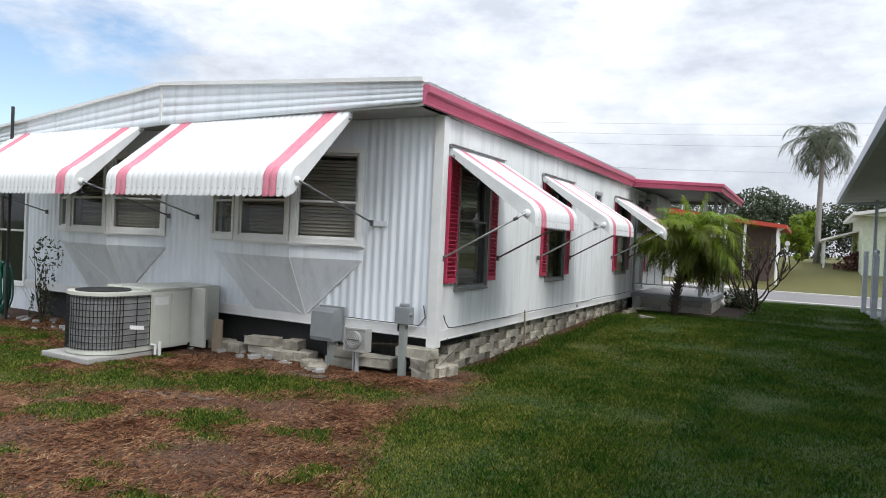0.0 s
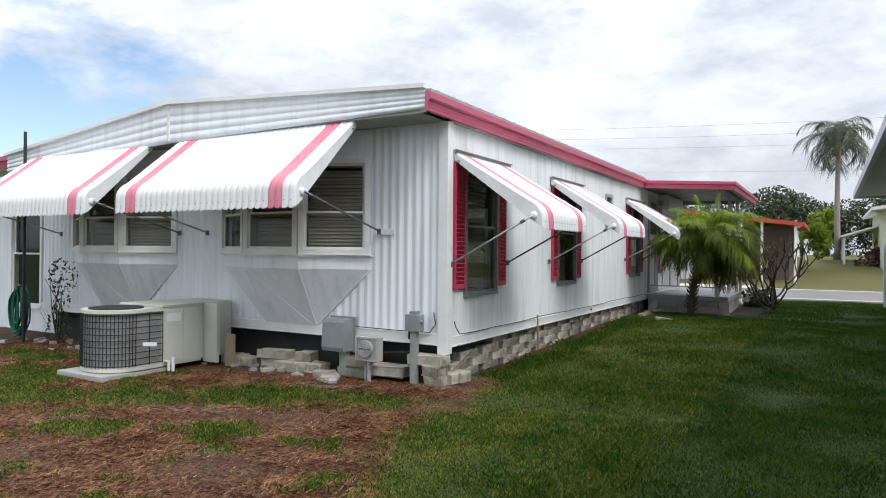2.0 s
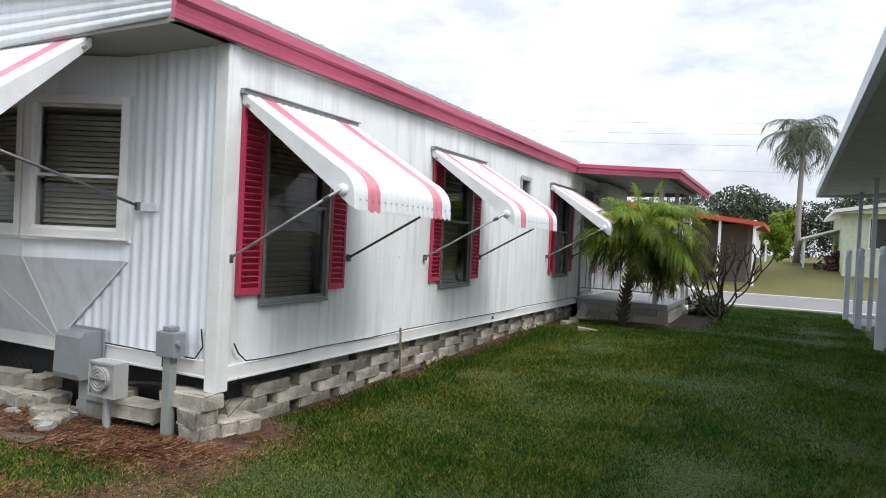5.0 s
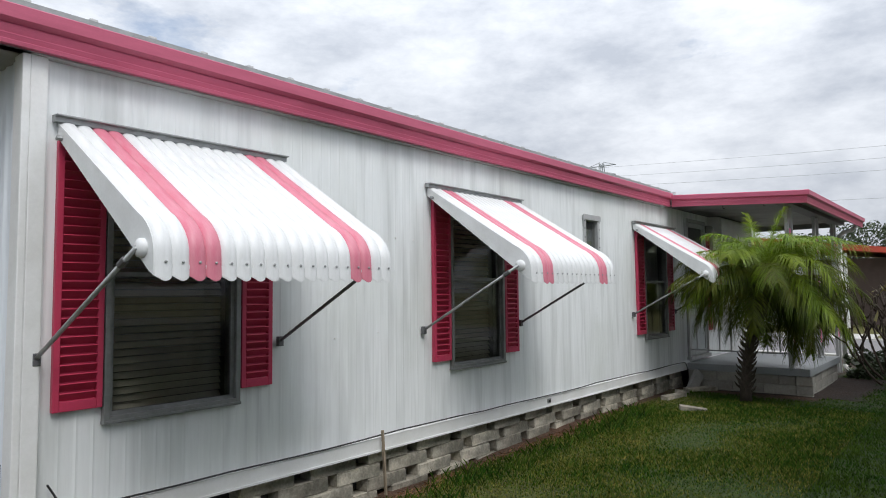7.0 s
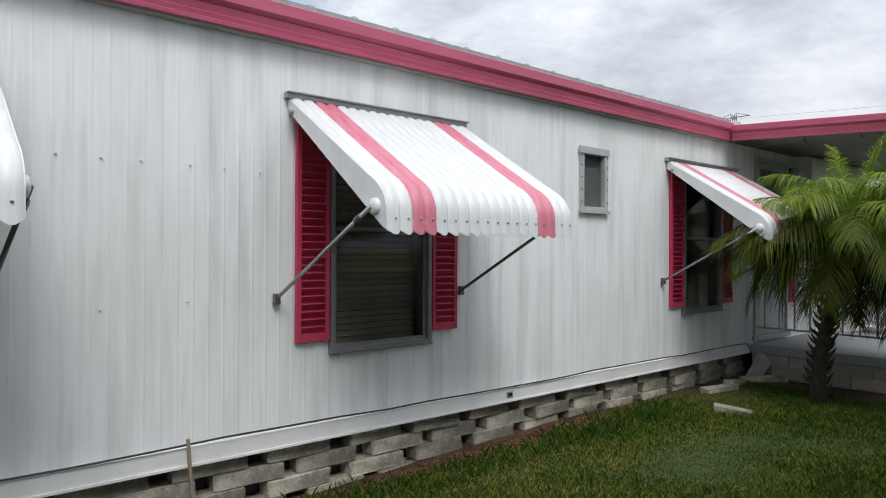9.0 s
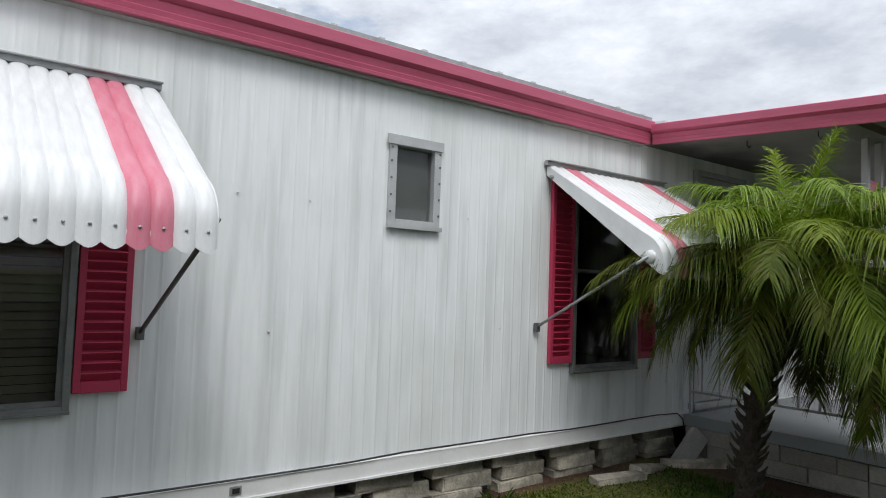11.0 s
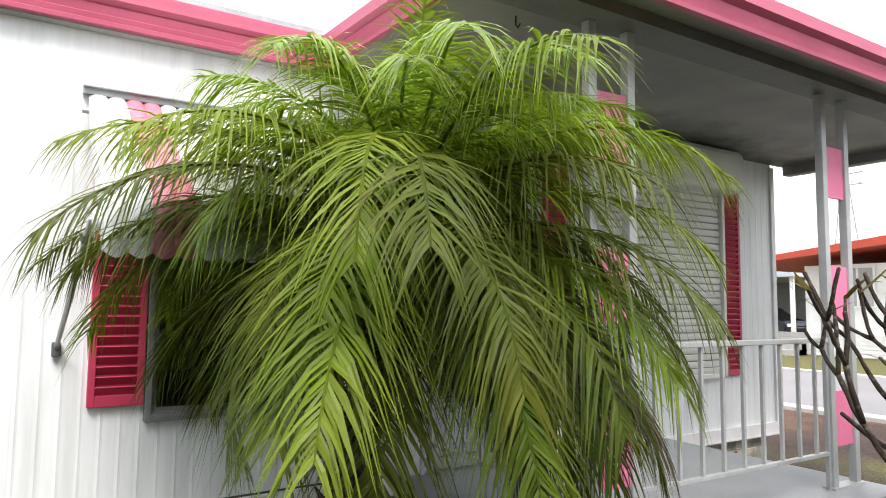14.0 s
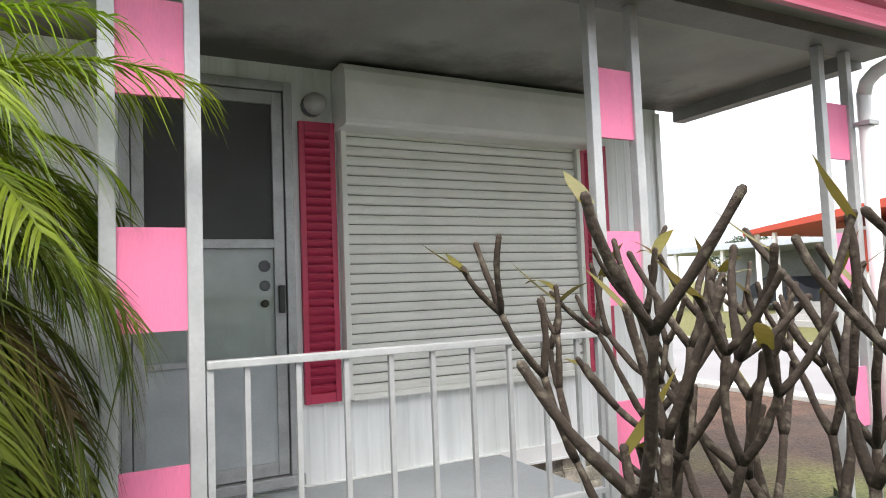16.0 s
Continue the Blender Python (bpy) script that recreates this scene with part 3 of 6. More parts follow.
tube(bm, [(-0.12, -0.03, 0.72), (-0.09, -0.04, 0.60), (-0.16, -0.04, 0.515), (-0.6, -0.035, 0.51), (-1.1, -0.035, 0.515)], 0.0055, 6)
solid("cable", bm, M_BLACK, "thin black cable looping round the white corner", "cable")

# ---- roof ----
bm = bmesh.new()
prism(bm, [(0.10, 2.80), (-3.55, 3.05), (-7.12, 2.66), (-7.12, 2.62), (-3.55, 2.98), (0.10, 2.76)], 1, -0.5, HOUSE_E + 0.25)
solid("roof", bm, M_ROOF, "low white aluminium roof of the mobile home", "roof", kind="structure")
ribs = thing("roof_ribs", "standing seams at the edge of the white metal roof", "roof seam", kind="structure")
me = mesh_of("seam", boxes((-0.45, 0.105, -0.02, 0.02, 0, 0.045), bevel=0.006), M_ROOF)
for i in range(40):
    part("seam", me, None, ribs, at=pose(0, -0.35 + i * 0.3, 2.822, 0, 3.8, 0))
bm = boxes((0.0, 0.108, -0.5, 7.86, 2.818, 2.846))
solid("roof_edge", bm, M_ALU, "bent aluminium drip edge along the roof", "roof edge", kind="structure")


def fascia(name, length, m, label):
    """A pressed metal fascia: stepped bands with grooves between them. Local x runs along it, y looks out."""
    prof = [(0.0, 0.0), (0.03, 0.0), (0.034, 0.018), (0.028, 0.022), (0.036, 0.045), (0.030, 0.050), (0.042, 0.085), (0.034, 0.092), (0.066, 0.112), (0.070, 0.172), (0.058, 0.180), (0.0, 0.180)]
    bm = bmesh.new()
    prism(bm, prof, 0, 0, length)
    return solid(name, bm, M_FASCIA, label, "fascia", m, kind="structure")


fascia("fascia_east", 7.87 + 0.53, Matrix.Translation((0.06, 7.87, 2.638)) @ SIDE, "pink pressed metal fascia along the eave")
fascia("fascia_porch", 1.62, Matrix.Translation((1.728, 7.895, 2.540)) @ Matrix.Rotation(math.pi, 4, 'Z') @ Matrix.Rotation(radians(-3.4), 4, 'Y') @ Matrix.Diagonal((1, 1, 0.86, 1)), "pink pressed metal fascia across the porch end")
fascia("fascia_porch", 4.40, Matrix.Translation((1.732, 12.30, 2.540)) @ SIDE @ Matrix.Diagonal((1, 1, 0.86, 1)), "pink pressed metal fascia along the porch front")
bm = bmesh.new()
rings = []
for d, z in ((0.03, 0.0), (0.034, 0.018), (0.028, 0.022), (0.036, 0.045), (0.030, 0.050), (0.042, 0.085), (0.034, 0.092), (0.066, 0.112), (0.070, 0.172), (0.058, 0.180)):
    rings.append([bm.verts.new((1.728 + u * (d + 0.004), 7.897 - v * (d + 0.002), 2.540 + z * 0.86)) for u, v in ((0, 0), (0, 1), (1, 1), (1, 0))])
for r0, r1 in zip(rings, rings[1:]):
    for i in range(4):
        bm.faces.new((r0[i], r0[(i + 1) % 4], r1[(i + 1) % 4], r1[i]))
bm.faces.new(rings[0][::-1])
bm.faces.new(rings[-1])
solid("fascia_corner", bm, M_FASCIA, "pink metal corner of the porch fascia", "fascia", kind="structure")
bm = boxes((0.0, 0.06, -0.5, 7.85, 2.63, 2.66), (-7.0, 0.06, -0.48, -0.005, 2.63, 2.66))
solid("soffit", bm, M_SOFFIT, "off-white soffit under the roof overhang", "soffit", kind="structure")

# gable panel: long pressed metal boards
bm = bmesh.new()
xs = [0.056, -3.55, -7.12]
tops, lows = [2.86, 3.07, 2.68], [2.665, 2.60, 2.43]
rows = []
steps = 22
for k in range(steps + 1):
    f = k / steps
    d = -0.50 - 0.014 * abs(math.sin(f * math.pi * 4.5))
    rows.append([bm.verts.new((x, d, a + (b - a) * f)) for x, a, b in zip(xs, lows, tops)])
for r0, r1 in zip(rows, rows[1:]):
    for i in range(2):
        bm.faces.new((r0[i], r0[i + 1], r1[i + 1], r1[i]))
back = [bm.verts.new((x, -0.47, z)) for x, z in zip(xs, lows)] + [bm.verts.new((x, -0.47, z)) for x, z in zip(reversed(xs), reversed(tops))]
bm.faces.new(back)
for i in range(2):
    bm.faces.new((rows[0][i], back[i], back[i + 1], rows[0][i + 1]))
solid("gable_panel", bm, M_BACK, "white ribbed metal gable panel under the roof edge", "gable", kind="structure")
bm = bmesh.new()
prism(bm, [(0.056, 2.85), (-3.55, 3.06), (-7.15, 2.665), (-7.15, 2.70), (-3.55, 3.10), (0.056, 2.89)], 1, -0.55, -0.44)
solid("gable_cap", bm, M_WHITE, "white metal cap along the gable edge", "trim", kind="structure")
bm = bmesh.new()
prism(bm, [(-3.535, 2.62), (-3.575, 2.62), (-3.575, 3.06), (-3.535, 3.06)], 1, -0.522, -0.50)
solid("gable_joint", bm, M_WHITE, "white joint strip riveted to the gable panel", "trim", kind="structure")

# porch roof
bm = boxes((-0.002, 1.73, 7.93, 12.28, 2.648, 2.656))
solid("porch_ceiling", bm, M_PCEIL, "off-white metal porch ceiling with dark mildew and painted shade by the wall", "ceiling", kind="structure")
bm = boxes((0.10, 1.76, 7.9, 12.32, 2.657, 2.692))
solid("porch_roof", bm, M_ROOF, "flat aluminium porch roof", "roof", kind="structure")
bm = boxes((1.32, 1.50, 7.945, 12.25, 2.592, 2.647), (0.03, 1.30, 12.17, 12.27, 2.565, 2.647))
solid("porch_beam", bm, M_BEAM, "dark grey header beam over the porch posts", "beam", kind="structure")
ds = thing("downspout", "white curved downspout beside the porch post", "downspout", pose(1.45, 12.0, 0))
part("elbow", tube(bmesh.new(), [(0.25, 0, 2.60), (0.24, 0, 2.54), (0.20, 0, 2.49), (0.07, 0, 2.45), (0.02, 0, 2.41), (0, 0, 2.35)], 0.035, 12), M_WHITE, ds, smooth=True)
part("pipe", tube(bmesh.new(), [(0, 0, 2.36), (0, 0, 0.2)], 0.034, 12), M_WHITE, ds, smooth=True)
for zz in (2.2, 1.1):
    part("strap", boxes((-0.045, 0.045, -0.042, 0.042, zz - 0.012, zz + 0.012), bevel=0.004), M_STEEL, ds)
part("outlet", tube(bmesh.new(), [(0, 0, 0.22), (0.01, 0, 0.14), (0.07, 0, 0.09)], 0.037, 12), M_WHITE, ds, smooth=True)


# ---- windows ----
def pane_mesh(x0, x1, y, z0, z1, material, out=1):
    """One sheet of glass that looks along +y (out 1) or -y."""
    me = bpy.data.meshes.new("pane")
    q = [(x0, y, z0), (x1, y, z0), (x1, y, z1), (x0, y, z1)]
    me.from_pydata(q[::-1] if out > 0 else q, [], [(0, 1, 2, 3)])
    me.materials.append(material)
    return me


def hung_window(m, w, h, trim, material, label, blinds=True, name="window_1", mid=0.5, glass=None):
    """A two-sash window. Local x along the wall, y out of it, z up from the sill."""
    win = thing(name, label, "window", m, kind="structure")
    t = trim
    bm = boxes((-w / 2, -w / 2 + t, -0.09, 0.035, 0, h), (w / 2 - t, w / 2, -0.09, 0.035, 0, h),
               (-w / 2 + t, w / 2 - t, -0.09, 0.035, 0, t), (-w / 2 + t, w / 2 - t, -0.09, 0.035, h - t, h), bevel=0.004)
    part("window_frame", bm, material, win)
    part("window_sill", boxes((-w / 2 - 0.002, w / 2 + 0.002, -0.02, 0.042, -0.006, 0.010), bevel=0.003), material, win)
    iw, zm, s = w / 2 - t, t + (h - 2 * t) * mid, 0.022
    for z0, z1, y0 in ((t, zm + 0.02, 0.0), (zm - 0.012, h - t, -0.03)):
        bm = boxes((-iw, -iw + s, y0 - 0.02, y0 + 0.008, z0, z1), (iw - s, iw, y0 - 0.02, y0 + 0.008, z0, z1),
                   (-iw + s, iw - s, y0 - 0.02, y0 + 0.008, z0, z0 + s), (-iw + s, iw - s, y0 - 0.02, y0 + 0.008, z1 - s, z1))
        part("sash", bm, material, win)
        g = part("pane", pane_mesh(-iw + s, iw - s, y0 - 0.006, z0 + s, z1 - s, (M_SCREEN if z0 == t else M_GLASS) if glass is None else glass), None, win)
        g.visible_shadow = False
    if blinds:
        bl = part("blind", boxes((-iw, iw, -0.16, -0.10, h - t - 0.035, h - t)), M_BLIND, win)
        me = mesh_of("slat", boxes((-iw + 0.005, iw - 0.005, -0.02, 0.02, -0.0012, 0.0012)), M_BLIND)
        n = int((h - 2 * t) / 0.041)
        for i in range(n):
            part("slat", me, None, bl, at=pose(0, -0.13, t + 0.02 + i * (h - 2 * t - 0.06) / n, -54, 0, 0))
    return win


for n, wdw in enumerate((W1, W2, W3)):
    y0, y1, z0, z1 = wdw
    hung_window(on_side((y0 + y1) / 2, z0), y1 - y0, z1 - z0, 0.030, M_WALU,
                ("grey aluminium window with closed blinds behind dusty glass", "grey aluminium window with half-seen blinds under its awning",
                 "grey aluminium window with dark bare glass beside the porch")[n], blinds=n < 2, name="window_%d" % (n + 1), mid=0.53)

# small bathroom window
y0, y1, z0, z1 = SW
sw = thing("window_4", "small frosted window in a riveted aluminium surround", "window", on_side((y0 + y1) / 2, z0), kind="structure")
w, h = y1 - y0, z1 - z0
part("window_frame", boxes((-w / 2, -w / 2 + 0.05, -0.09, 0.02, 0, h), (w / 2 - 0.05, w / 2, -0.09, 0.02, 0, h),
                           (-w / 2 + 0.05, w / 2 - 0.05, -0.09, 0.02, 0, 0.04), (-w / 2 + 0.05, w / 2 - 0.05, -0.09, 0.02, h - 0.05, h), bevel=0.003), M_STEEL, sw)
part("flange", boxes((-w / 2 - 0.01, w / 2 + 0.02, 0.02, 0.03, h - 0.045, h + 0.012), (-w / 2 - 0.008, w / 2 + 0.008, 0.02, 0.04, -0.016, 0.01)), M_STEEL, sw)
part("pane", pane_mesh(-w / 2 + 0.05, w / 2 - 0.05, -0.018, 0.04, h - 0.05, M_SCREEN), None, sw).visible_shadow = False
part("backing", boxes((-w / 2 + 0.02, w / 2 - 0.02, -0.06, -0.05, 0.02, h - 0.02)), M_GREYBOX, sw, "pale frosted inner pane")
me = mesh_of("screw", boxes((-0.006, 0.006, 0.02, 0.026, -0.006, 0.006), bevel=0.002), M_DKALU)
for zz in (0.08, 0.18, 0.28, 0.38, 0.46):
    for xx in (-w / 2 + 0.012, w / 2 - 0.012):
        part("screw", me, None, sw, at=pose(xx, 0, zz))


# ---- louvred shutters ----
def shutter(m, w, h, label, group):
    sh = thing("shutter", label, "shutter", m, group)
    s = 0.03
    part("shutter_frame", boxes((-w / 2, -w / 2 + s, 0, 0.03, 0, h), (w / 2 - s, w / 2, 0, 0.03, 0, h), (-w / 2 + s, w / 2 - s, 0, 0.03, 0, 0.05),
                                (-w / 2 + s, w / 2 - s, 0, 0.03, h - 0.05, h), (-w / 2 + s, w / 2 - s, 0, 0.006, 0.05, h - 0.05), bevel=0.004), M_SHUT, sh)
    me = mesh_of("louvre", boxes((-w / 2 + s, w / 2 - s, -0.0035, 0.0035, -0.022, 0.022)), M_SHUT)
    n = int((h - 0.1) / 0.044)
    for i in range(n):
        part("louvre", me, None, sh, at=pose(0, 0.020, 0.07 + i * (h - 0.14) / (n - 1), -40, 0, 0))
    return sh


for y0, y1 in ((0.131, 0.362), (1.155, 1.372), (2.914, 3.13), (3.913, 4.133), (6.85, 7.078), (7.84, 8.06)):
    shutter(on_side((y0 + y1) / 2, 0.945, 0.004), y1 - y0, 1.30, "raspberry pink louvred shutter beside an awninged window", "shutters on the long wall")
for y0, y1 in ((9.45, 9.645), (11.31, 11.527)):
    shutter(on_side((y0 + y1) / 2, 0.874, 0.004), y1 - y0, 1.476, "raspberry pink louvred shutter beside the roller blind on the porch", "shutters on the porch")


# ---- awnings ----
def awning_path(proj, drop):
    """Points of the sheet from the wall out to the lip: (out, down)."""
    pts = [(0.0, 0.0)]
    knee, r = (proj * 0.83, drop * 0.66), proj * 0.135
    for f in (0.25, 0.5, 0.75, 1.0):
        pts.append((knee[0] * f, -knee[1] * f))
    sl = math.atan2(knee[1], knee[0])
    for k in range(1, 7):
        an = sl + (math.pi / 2 - sl + 0.04) * k / 6
        pts.append((knee[0] + r * 1.05 * (math.sin(an) - math.sin(sl)) / (1 - math.sin(sl)) * 1.0, -knee[1] - r * 1.15 * (math.cos(sl) - math.cos(an)) / math.cos(sl) * 1.15))
    pts.append((pts[-1][0] + 0.004, -drop))
    return pts


def slat_mesh(name, path, w, material):
    bm = bmesh.new()
    n = 6
    for layer in (0, 1):
        rows = []
        for k, (o, z) in enumerate(path):
            o0, z0 = path[max(k - 1, 0)]
            o1, z1 = path[min(k + 1, len(path) - 1)]
            ln = math.hypot(o1 - o0, z1 - z0)
            no, nz = -(z1 - z0) / ln, (o1 - o0) / ln
            row = []
            for j in range(n + 1):
                s = j / n
                hgt = 0.017 * math.sin(math.pi * s) ** 0.4 - layer * 0.004
                tip = -0.022 * math.sin(math.pi * s) if k == len(path) - 1 else 0
                row.append(bm.verts.new((s * w, o + no * hgt, z + nz * hgt + tip)))
            rows.append(row)
        for r0, r1 in zip(rows, rows[1:]):
            for j in range(n):
                bm.faces.new((r0[j], r0[j + 1], r1[j + 1], r1[j]))
    return mesh_of(name, bm, material, True)


def awning(m, width, proj, drop, count, arm_low, arm_in, slew, label, group):
    """Ribbed aluminium awning. Local x along the wall from one end, y out, z down from the top rail."""
    aw = thing("window_awning", label, "awning", m, group)
    path, w = awning_path(proj, drop), width / count
    white, pink = slat_mesh("slat", path, w, M_AWN), slat_mesh("slat", path, w, M_AWNP)
    for i in range(count):
        part("slat", pink if i in (2, 3, count - 4, count - 3) else white, None, aw, at=pose(i * w, 0, 0))
    part("top_rail", boxes((-0.015, width + 0.03, 0.0, 0.035, -0.005, 0.03), (-0.015, width + 0.03, 0.0, 0.06, 0.022, 0.03), bevel=0.003), M_ALU, aw)
    for x in (0.0, width - 0.006):
        bm = bmesh.new()
        poly = list(path) + [(path[-1][0] - 0.04, -drop + 0.02), (0.0, -0.07)]
        prism(bm, poly, 0, x - 0.004, x + 0.010)
        part("side_wing", bm, M_AWN, aw)
    rivet = mesh_of("rivet", tube(bmesh.new(), [(0, 0, 0), (0, 0.004, 0), (0, 0.006, 0)], [0.006, 0.006, 0.002], 6), M_ALU)
    for i in range(count):
        part("rivet", rivet, None, aw, at=pose((i + 0.5) * w, path[-1][0] + 0.015, -drop + 0.055))
    part("lip_bar", boxes((0, width, proj * 0.955, proj * 0.975, -drop + 0.03, -drop + 0.045)), M_AWN, aw)
    hub = (proj * 0.885, -drop * 0.855)
    for end, x in ((-1, 0.0), (1, width)):
        xb = x + slew[0 if end < 0 else 1]
        arm = part("arm", tube(bmesh.new(), [(xb, arm_in + 0.02, -arm_low), (x + end * 0.03, hub[0], hub[1])], 0.0105, 8), M_ALU if end > 0 else M_DKALU, aw, smooth=True)
        part("hub", tube(bmesh.new(), [(x - end * 0.012, *hub), (x + end * 0.022, *hub), (x + end * 0.03, *hub)], [0.042, 0.038, 0.015], 12), M_AWN, arm, smooth=True)
        part("bracket", boxes((xb - 0.018, xb + 0.018, arm_in, arm_in + 0.03, -arm_low - 0.035, -arm_low + 0.025), bevel=0.004), M_DKALU, arm)
        part("knuckle", tube(bmesh.new(), [Vector((xb, arm_in + 0.02, -arm_low)).lerp(Vector((x + end * 0.03, hub[0], hub[1])), q) for q in (0.86, 0.91)], 0.017, 8), M_DKALU, arm)
        part("pin", tube(bmesh.new(), [(x, 0.06, -0.09), (x + end * 0.03, 0.06, -0.09)], 0.012, 8), M_ALU, aw)
    return aw


for y0, y1 in ((0.135, 1.45), (2.87, 4.19), (6.80, 8.12)):
    awning(on_side(y1, 2.335, 0.008), y1 - y0, 0.985, 0.765, 18, 1.128, 0.0, (0.015, 0.075), "white ribbed metal awning with two pink stripes", "awnings on the long wall")
for x1 in (-0.81, -3.95):
    awning(on_back(x1, 2.64, -0.43), 2.58, 0.89, 0.91, 31, 1.10, -0.405, (-0.02, 0.02), "wide white ribbed metal awning with two pink stripes", "awnings on the end wall")
solid("arm_plate", boxes((-0.82, -0.60, -0.032, -0.024, 1.50, 1.56), bevel=0.004), M_BACK, "small white metal plate behind the awning arm", "plate")


# ---- bay windows on the end wall ----
def bay(dx, label, name):
    by = thing(name, label, "bay window", Matrix.Translation((dx, 0, 0)), kind="structure")
    r, c2, c1, lft = (-0.91, -0.02), (-1.63, -0.35), (-2.43, -0.35), (-3.15, -0.02)
    for a, b in ((r, c2), (c2, c1), (c1, lft)):
        a3, b3 = Vector((*a, 0)), Vector((*b, 0))
        u = (a3 - b3).normalized()
        out = Vector((u.y, -u.x, 0))
        mid = (a3 + b3) / 2
        rot = Matrix(((-u.x, out.x, 0, mid.x), (-u.y, out.y, 0, mid.y), (0, 0, 1, 1.285), (0, 0, 0, 1)))
        win = hung_window(rot, (a3 - b3).length - 0.008, 1.04, 0.062, M_WHITE, "white framed sash window of the bay", True, "window", 0.42)
        win.parent = by
        for key in ("label", "category", "kind"):
            if key in win:
                del win[key]
    # sill band, head band and the funnel below
    for nm, z0, z1, grow in (("sill_band", 1.13, 1.283, 0.0), ("sill_board", 1.262, 1.284, 0.03), ("head_band", 2.327, 2.62, 0.0)):
        bm = bmesh.new()
        prism(bm, [(r[0] + grow, 0.0), (c2[0] + grow, c2[1] - grow), (c1[0] - grow, c1[1] - grow), (lft[0] - grow, 0.0)], 2, z0, z1)
        part(nm, bm, M_BACK if grow == 0 else M_WHITE, by)
    bm = bmesh.new()
    p = [bm.verts.new(q) for q in ((r[0], -0.012, 1.13), (c2[0], c2[1], 1.13), (c1[0], c1[1], 1.13), (lft[0], -0.012, 1.13), (-1.64, -0.03, 0.49), (-2.42, -0.03, 0.49),
                                   (-1.64, 0.0, 0.49), (-2.42, 0.0, 0.49))]
    for f in ((0, 1, 4), (1, 2, 4), (2, 5, 4), (2, 3, 5), (0, 4, 6), (3, 7, 5)):
        bm.faces.new([p[i] for i in f])
    part("funnel", bm, M_BACK, by, "white sheet metal funnel under the bay")
    for q0, q1 in (((c2[0], c2[1], 1.13), (-1.64, -0.03, 0.49)), ((c1[0], c1[1], 1.13), (-1.70, -0.034, 0.50)), ((r[0], -0.016, 1.13), (-1.64, -0.03, 0.49)), ((lft[0], -0.016, 1.13), (-2.42, -0.03, 0.49))):
        part("seam", tube(bmesh.new(), [q0, q1], 0.007, 6), M_WHITE, by)


bay(0.0, "three-sided white bay window with dark blinds", "window_5")
bay(-3.08, "three-sided white bay window beyond the air conditioner", "window_6")


# ---- porch: door, roller blind, lamp ----
y0, y1, z0, z1 = DOOR
w, h = y1 - y0, z1 - z0
door = thing("door_1", "grey storm door with a dark upper screen", "door", on_side((y0 + y1) / 2, z0), kind="structure")
part("door_frame", boxes((-w / 2, -w / 2 + 0.045, -0.09, 0.045, 0, h), (w / 2 - 0.045, w / 2, -0.09, 0.045, 0, h), (-w / 2 + 0.045, w / 2 - 0.045, -0.09, 0.045, h - 0.05, h),
                         (-w / 2 - 0.02, w / 2 + 0.02, -0.05, 0.07, 0, 0.05), bevel=0.004), M_ALU, door)
lw = w / 2 - 0.05
leaf = part("door_leaf", boxes((-lw, -lw + 0.055, 0.0, 0.03, 0.055, h - 0.055), (lw - 0.055, lw, 0.0, 0.03, 0.055, h - 0.055), (-lw + 0.055, lw - 0.055, 0.0, 0.03, 0.055, 0.12),
                               (-lw + 0.055, lw - 0.055, 0.0, 0.03, h - 0.12, h - 0.055), (-lw + 0.055, lw - 0.055, 0.0, 0.032, 1.19, 1.235),
                               (-lw + 0.055, lw - 0.055, 0.0, 0.032, 0.62, 0.65), bevel=0.003), M_ALU, door)
part("screen", pane_mesh(-lw + 0.055, lw - 0.055, 0.012, 1.235, h - 0.12, M_MESH), None, leaf).visible_shadow = False
part("pane", pane_mesh(-lw + 0.055, lw - 0.055, 0.012, 0.65, 1.19, M_GLASS), None, leaf).visible_shadow = False
part("kick_panel", boxes((-lw + 0.055, lw - 0.055, 0.008, 0.016, 0.12, 0.62)), M_KICK, leaf, "plain grey lower panel")
part("inner_door", boxes((-lw, lw, -0.05, -0.004, 0.055, 1.24)), M_DOORBLUE, door, "pale inner door behind the glass")
# shade behind the screen is put into this half's dark grey colour
part("inner_top", boxes((-lw, lw, -0.05, -0.02, 1.24, h - 0.055)), M_BEAM, door, "upper half of the inner door, its shade painted as dark grey")
part("door_handle", boxes((-lw + 0.012, -lw + 0.04, 0.03, 0.065, 0.86, 1.0), bevel=0.006), M_BLACK, leaf)
for zz, rr in ((1.10, 0.03), (1.0, 0.028), (0.91, 0.02)):
    part("knob", tube(bmesh.new(), [(-lw + 0.10, -0.004, zz), (-lw + 0.10, 0.004, zz), (-lw + 0.10, 0.008, zz)], [rr, rr, rr * 0.5], 12), M_BLACK, door, smooth=True)

y0, y1, z0, z1 = ROLL
rs = thing("roller_shutter", "closed ivory roller shutter over the porch window", "roller shutter", on_side((y0 + y1) / 2, z0))
w, h = y1 - y0, z1 - z0
part("housing", prism(bmesh.new(), [(0.0, h + 0.300), (0.15, h + 0.300), (0.19, h + 0.288), (0.215, h + 0.25), (0.222, h + 0.19), (0.222, h + 0.0), (0.215, h - 0.025), (0.195, h - 0.035), (0.0, h - 0.035)], 0, -w / 2 - 0.085, w / 2 + 0.055), M_WHITE, rs, "white rounded box that holds the roll")
for x in (-w / 2 - 0.035, w / 2 + 0.005):
    part("guide", boxes((x, x + 0.03, 0.0, 0.075, -0.02, h - 0.01), bevel=0.004), M_ROLL, rs)
n = 27
sh = h / n
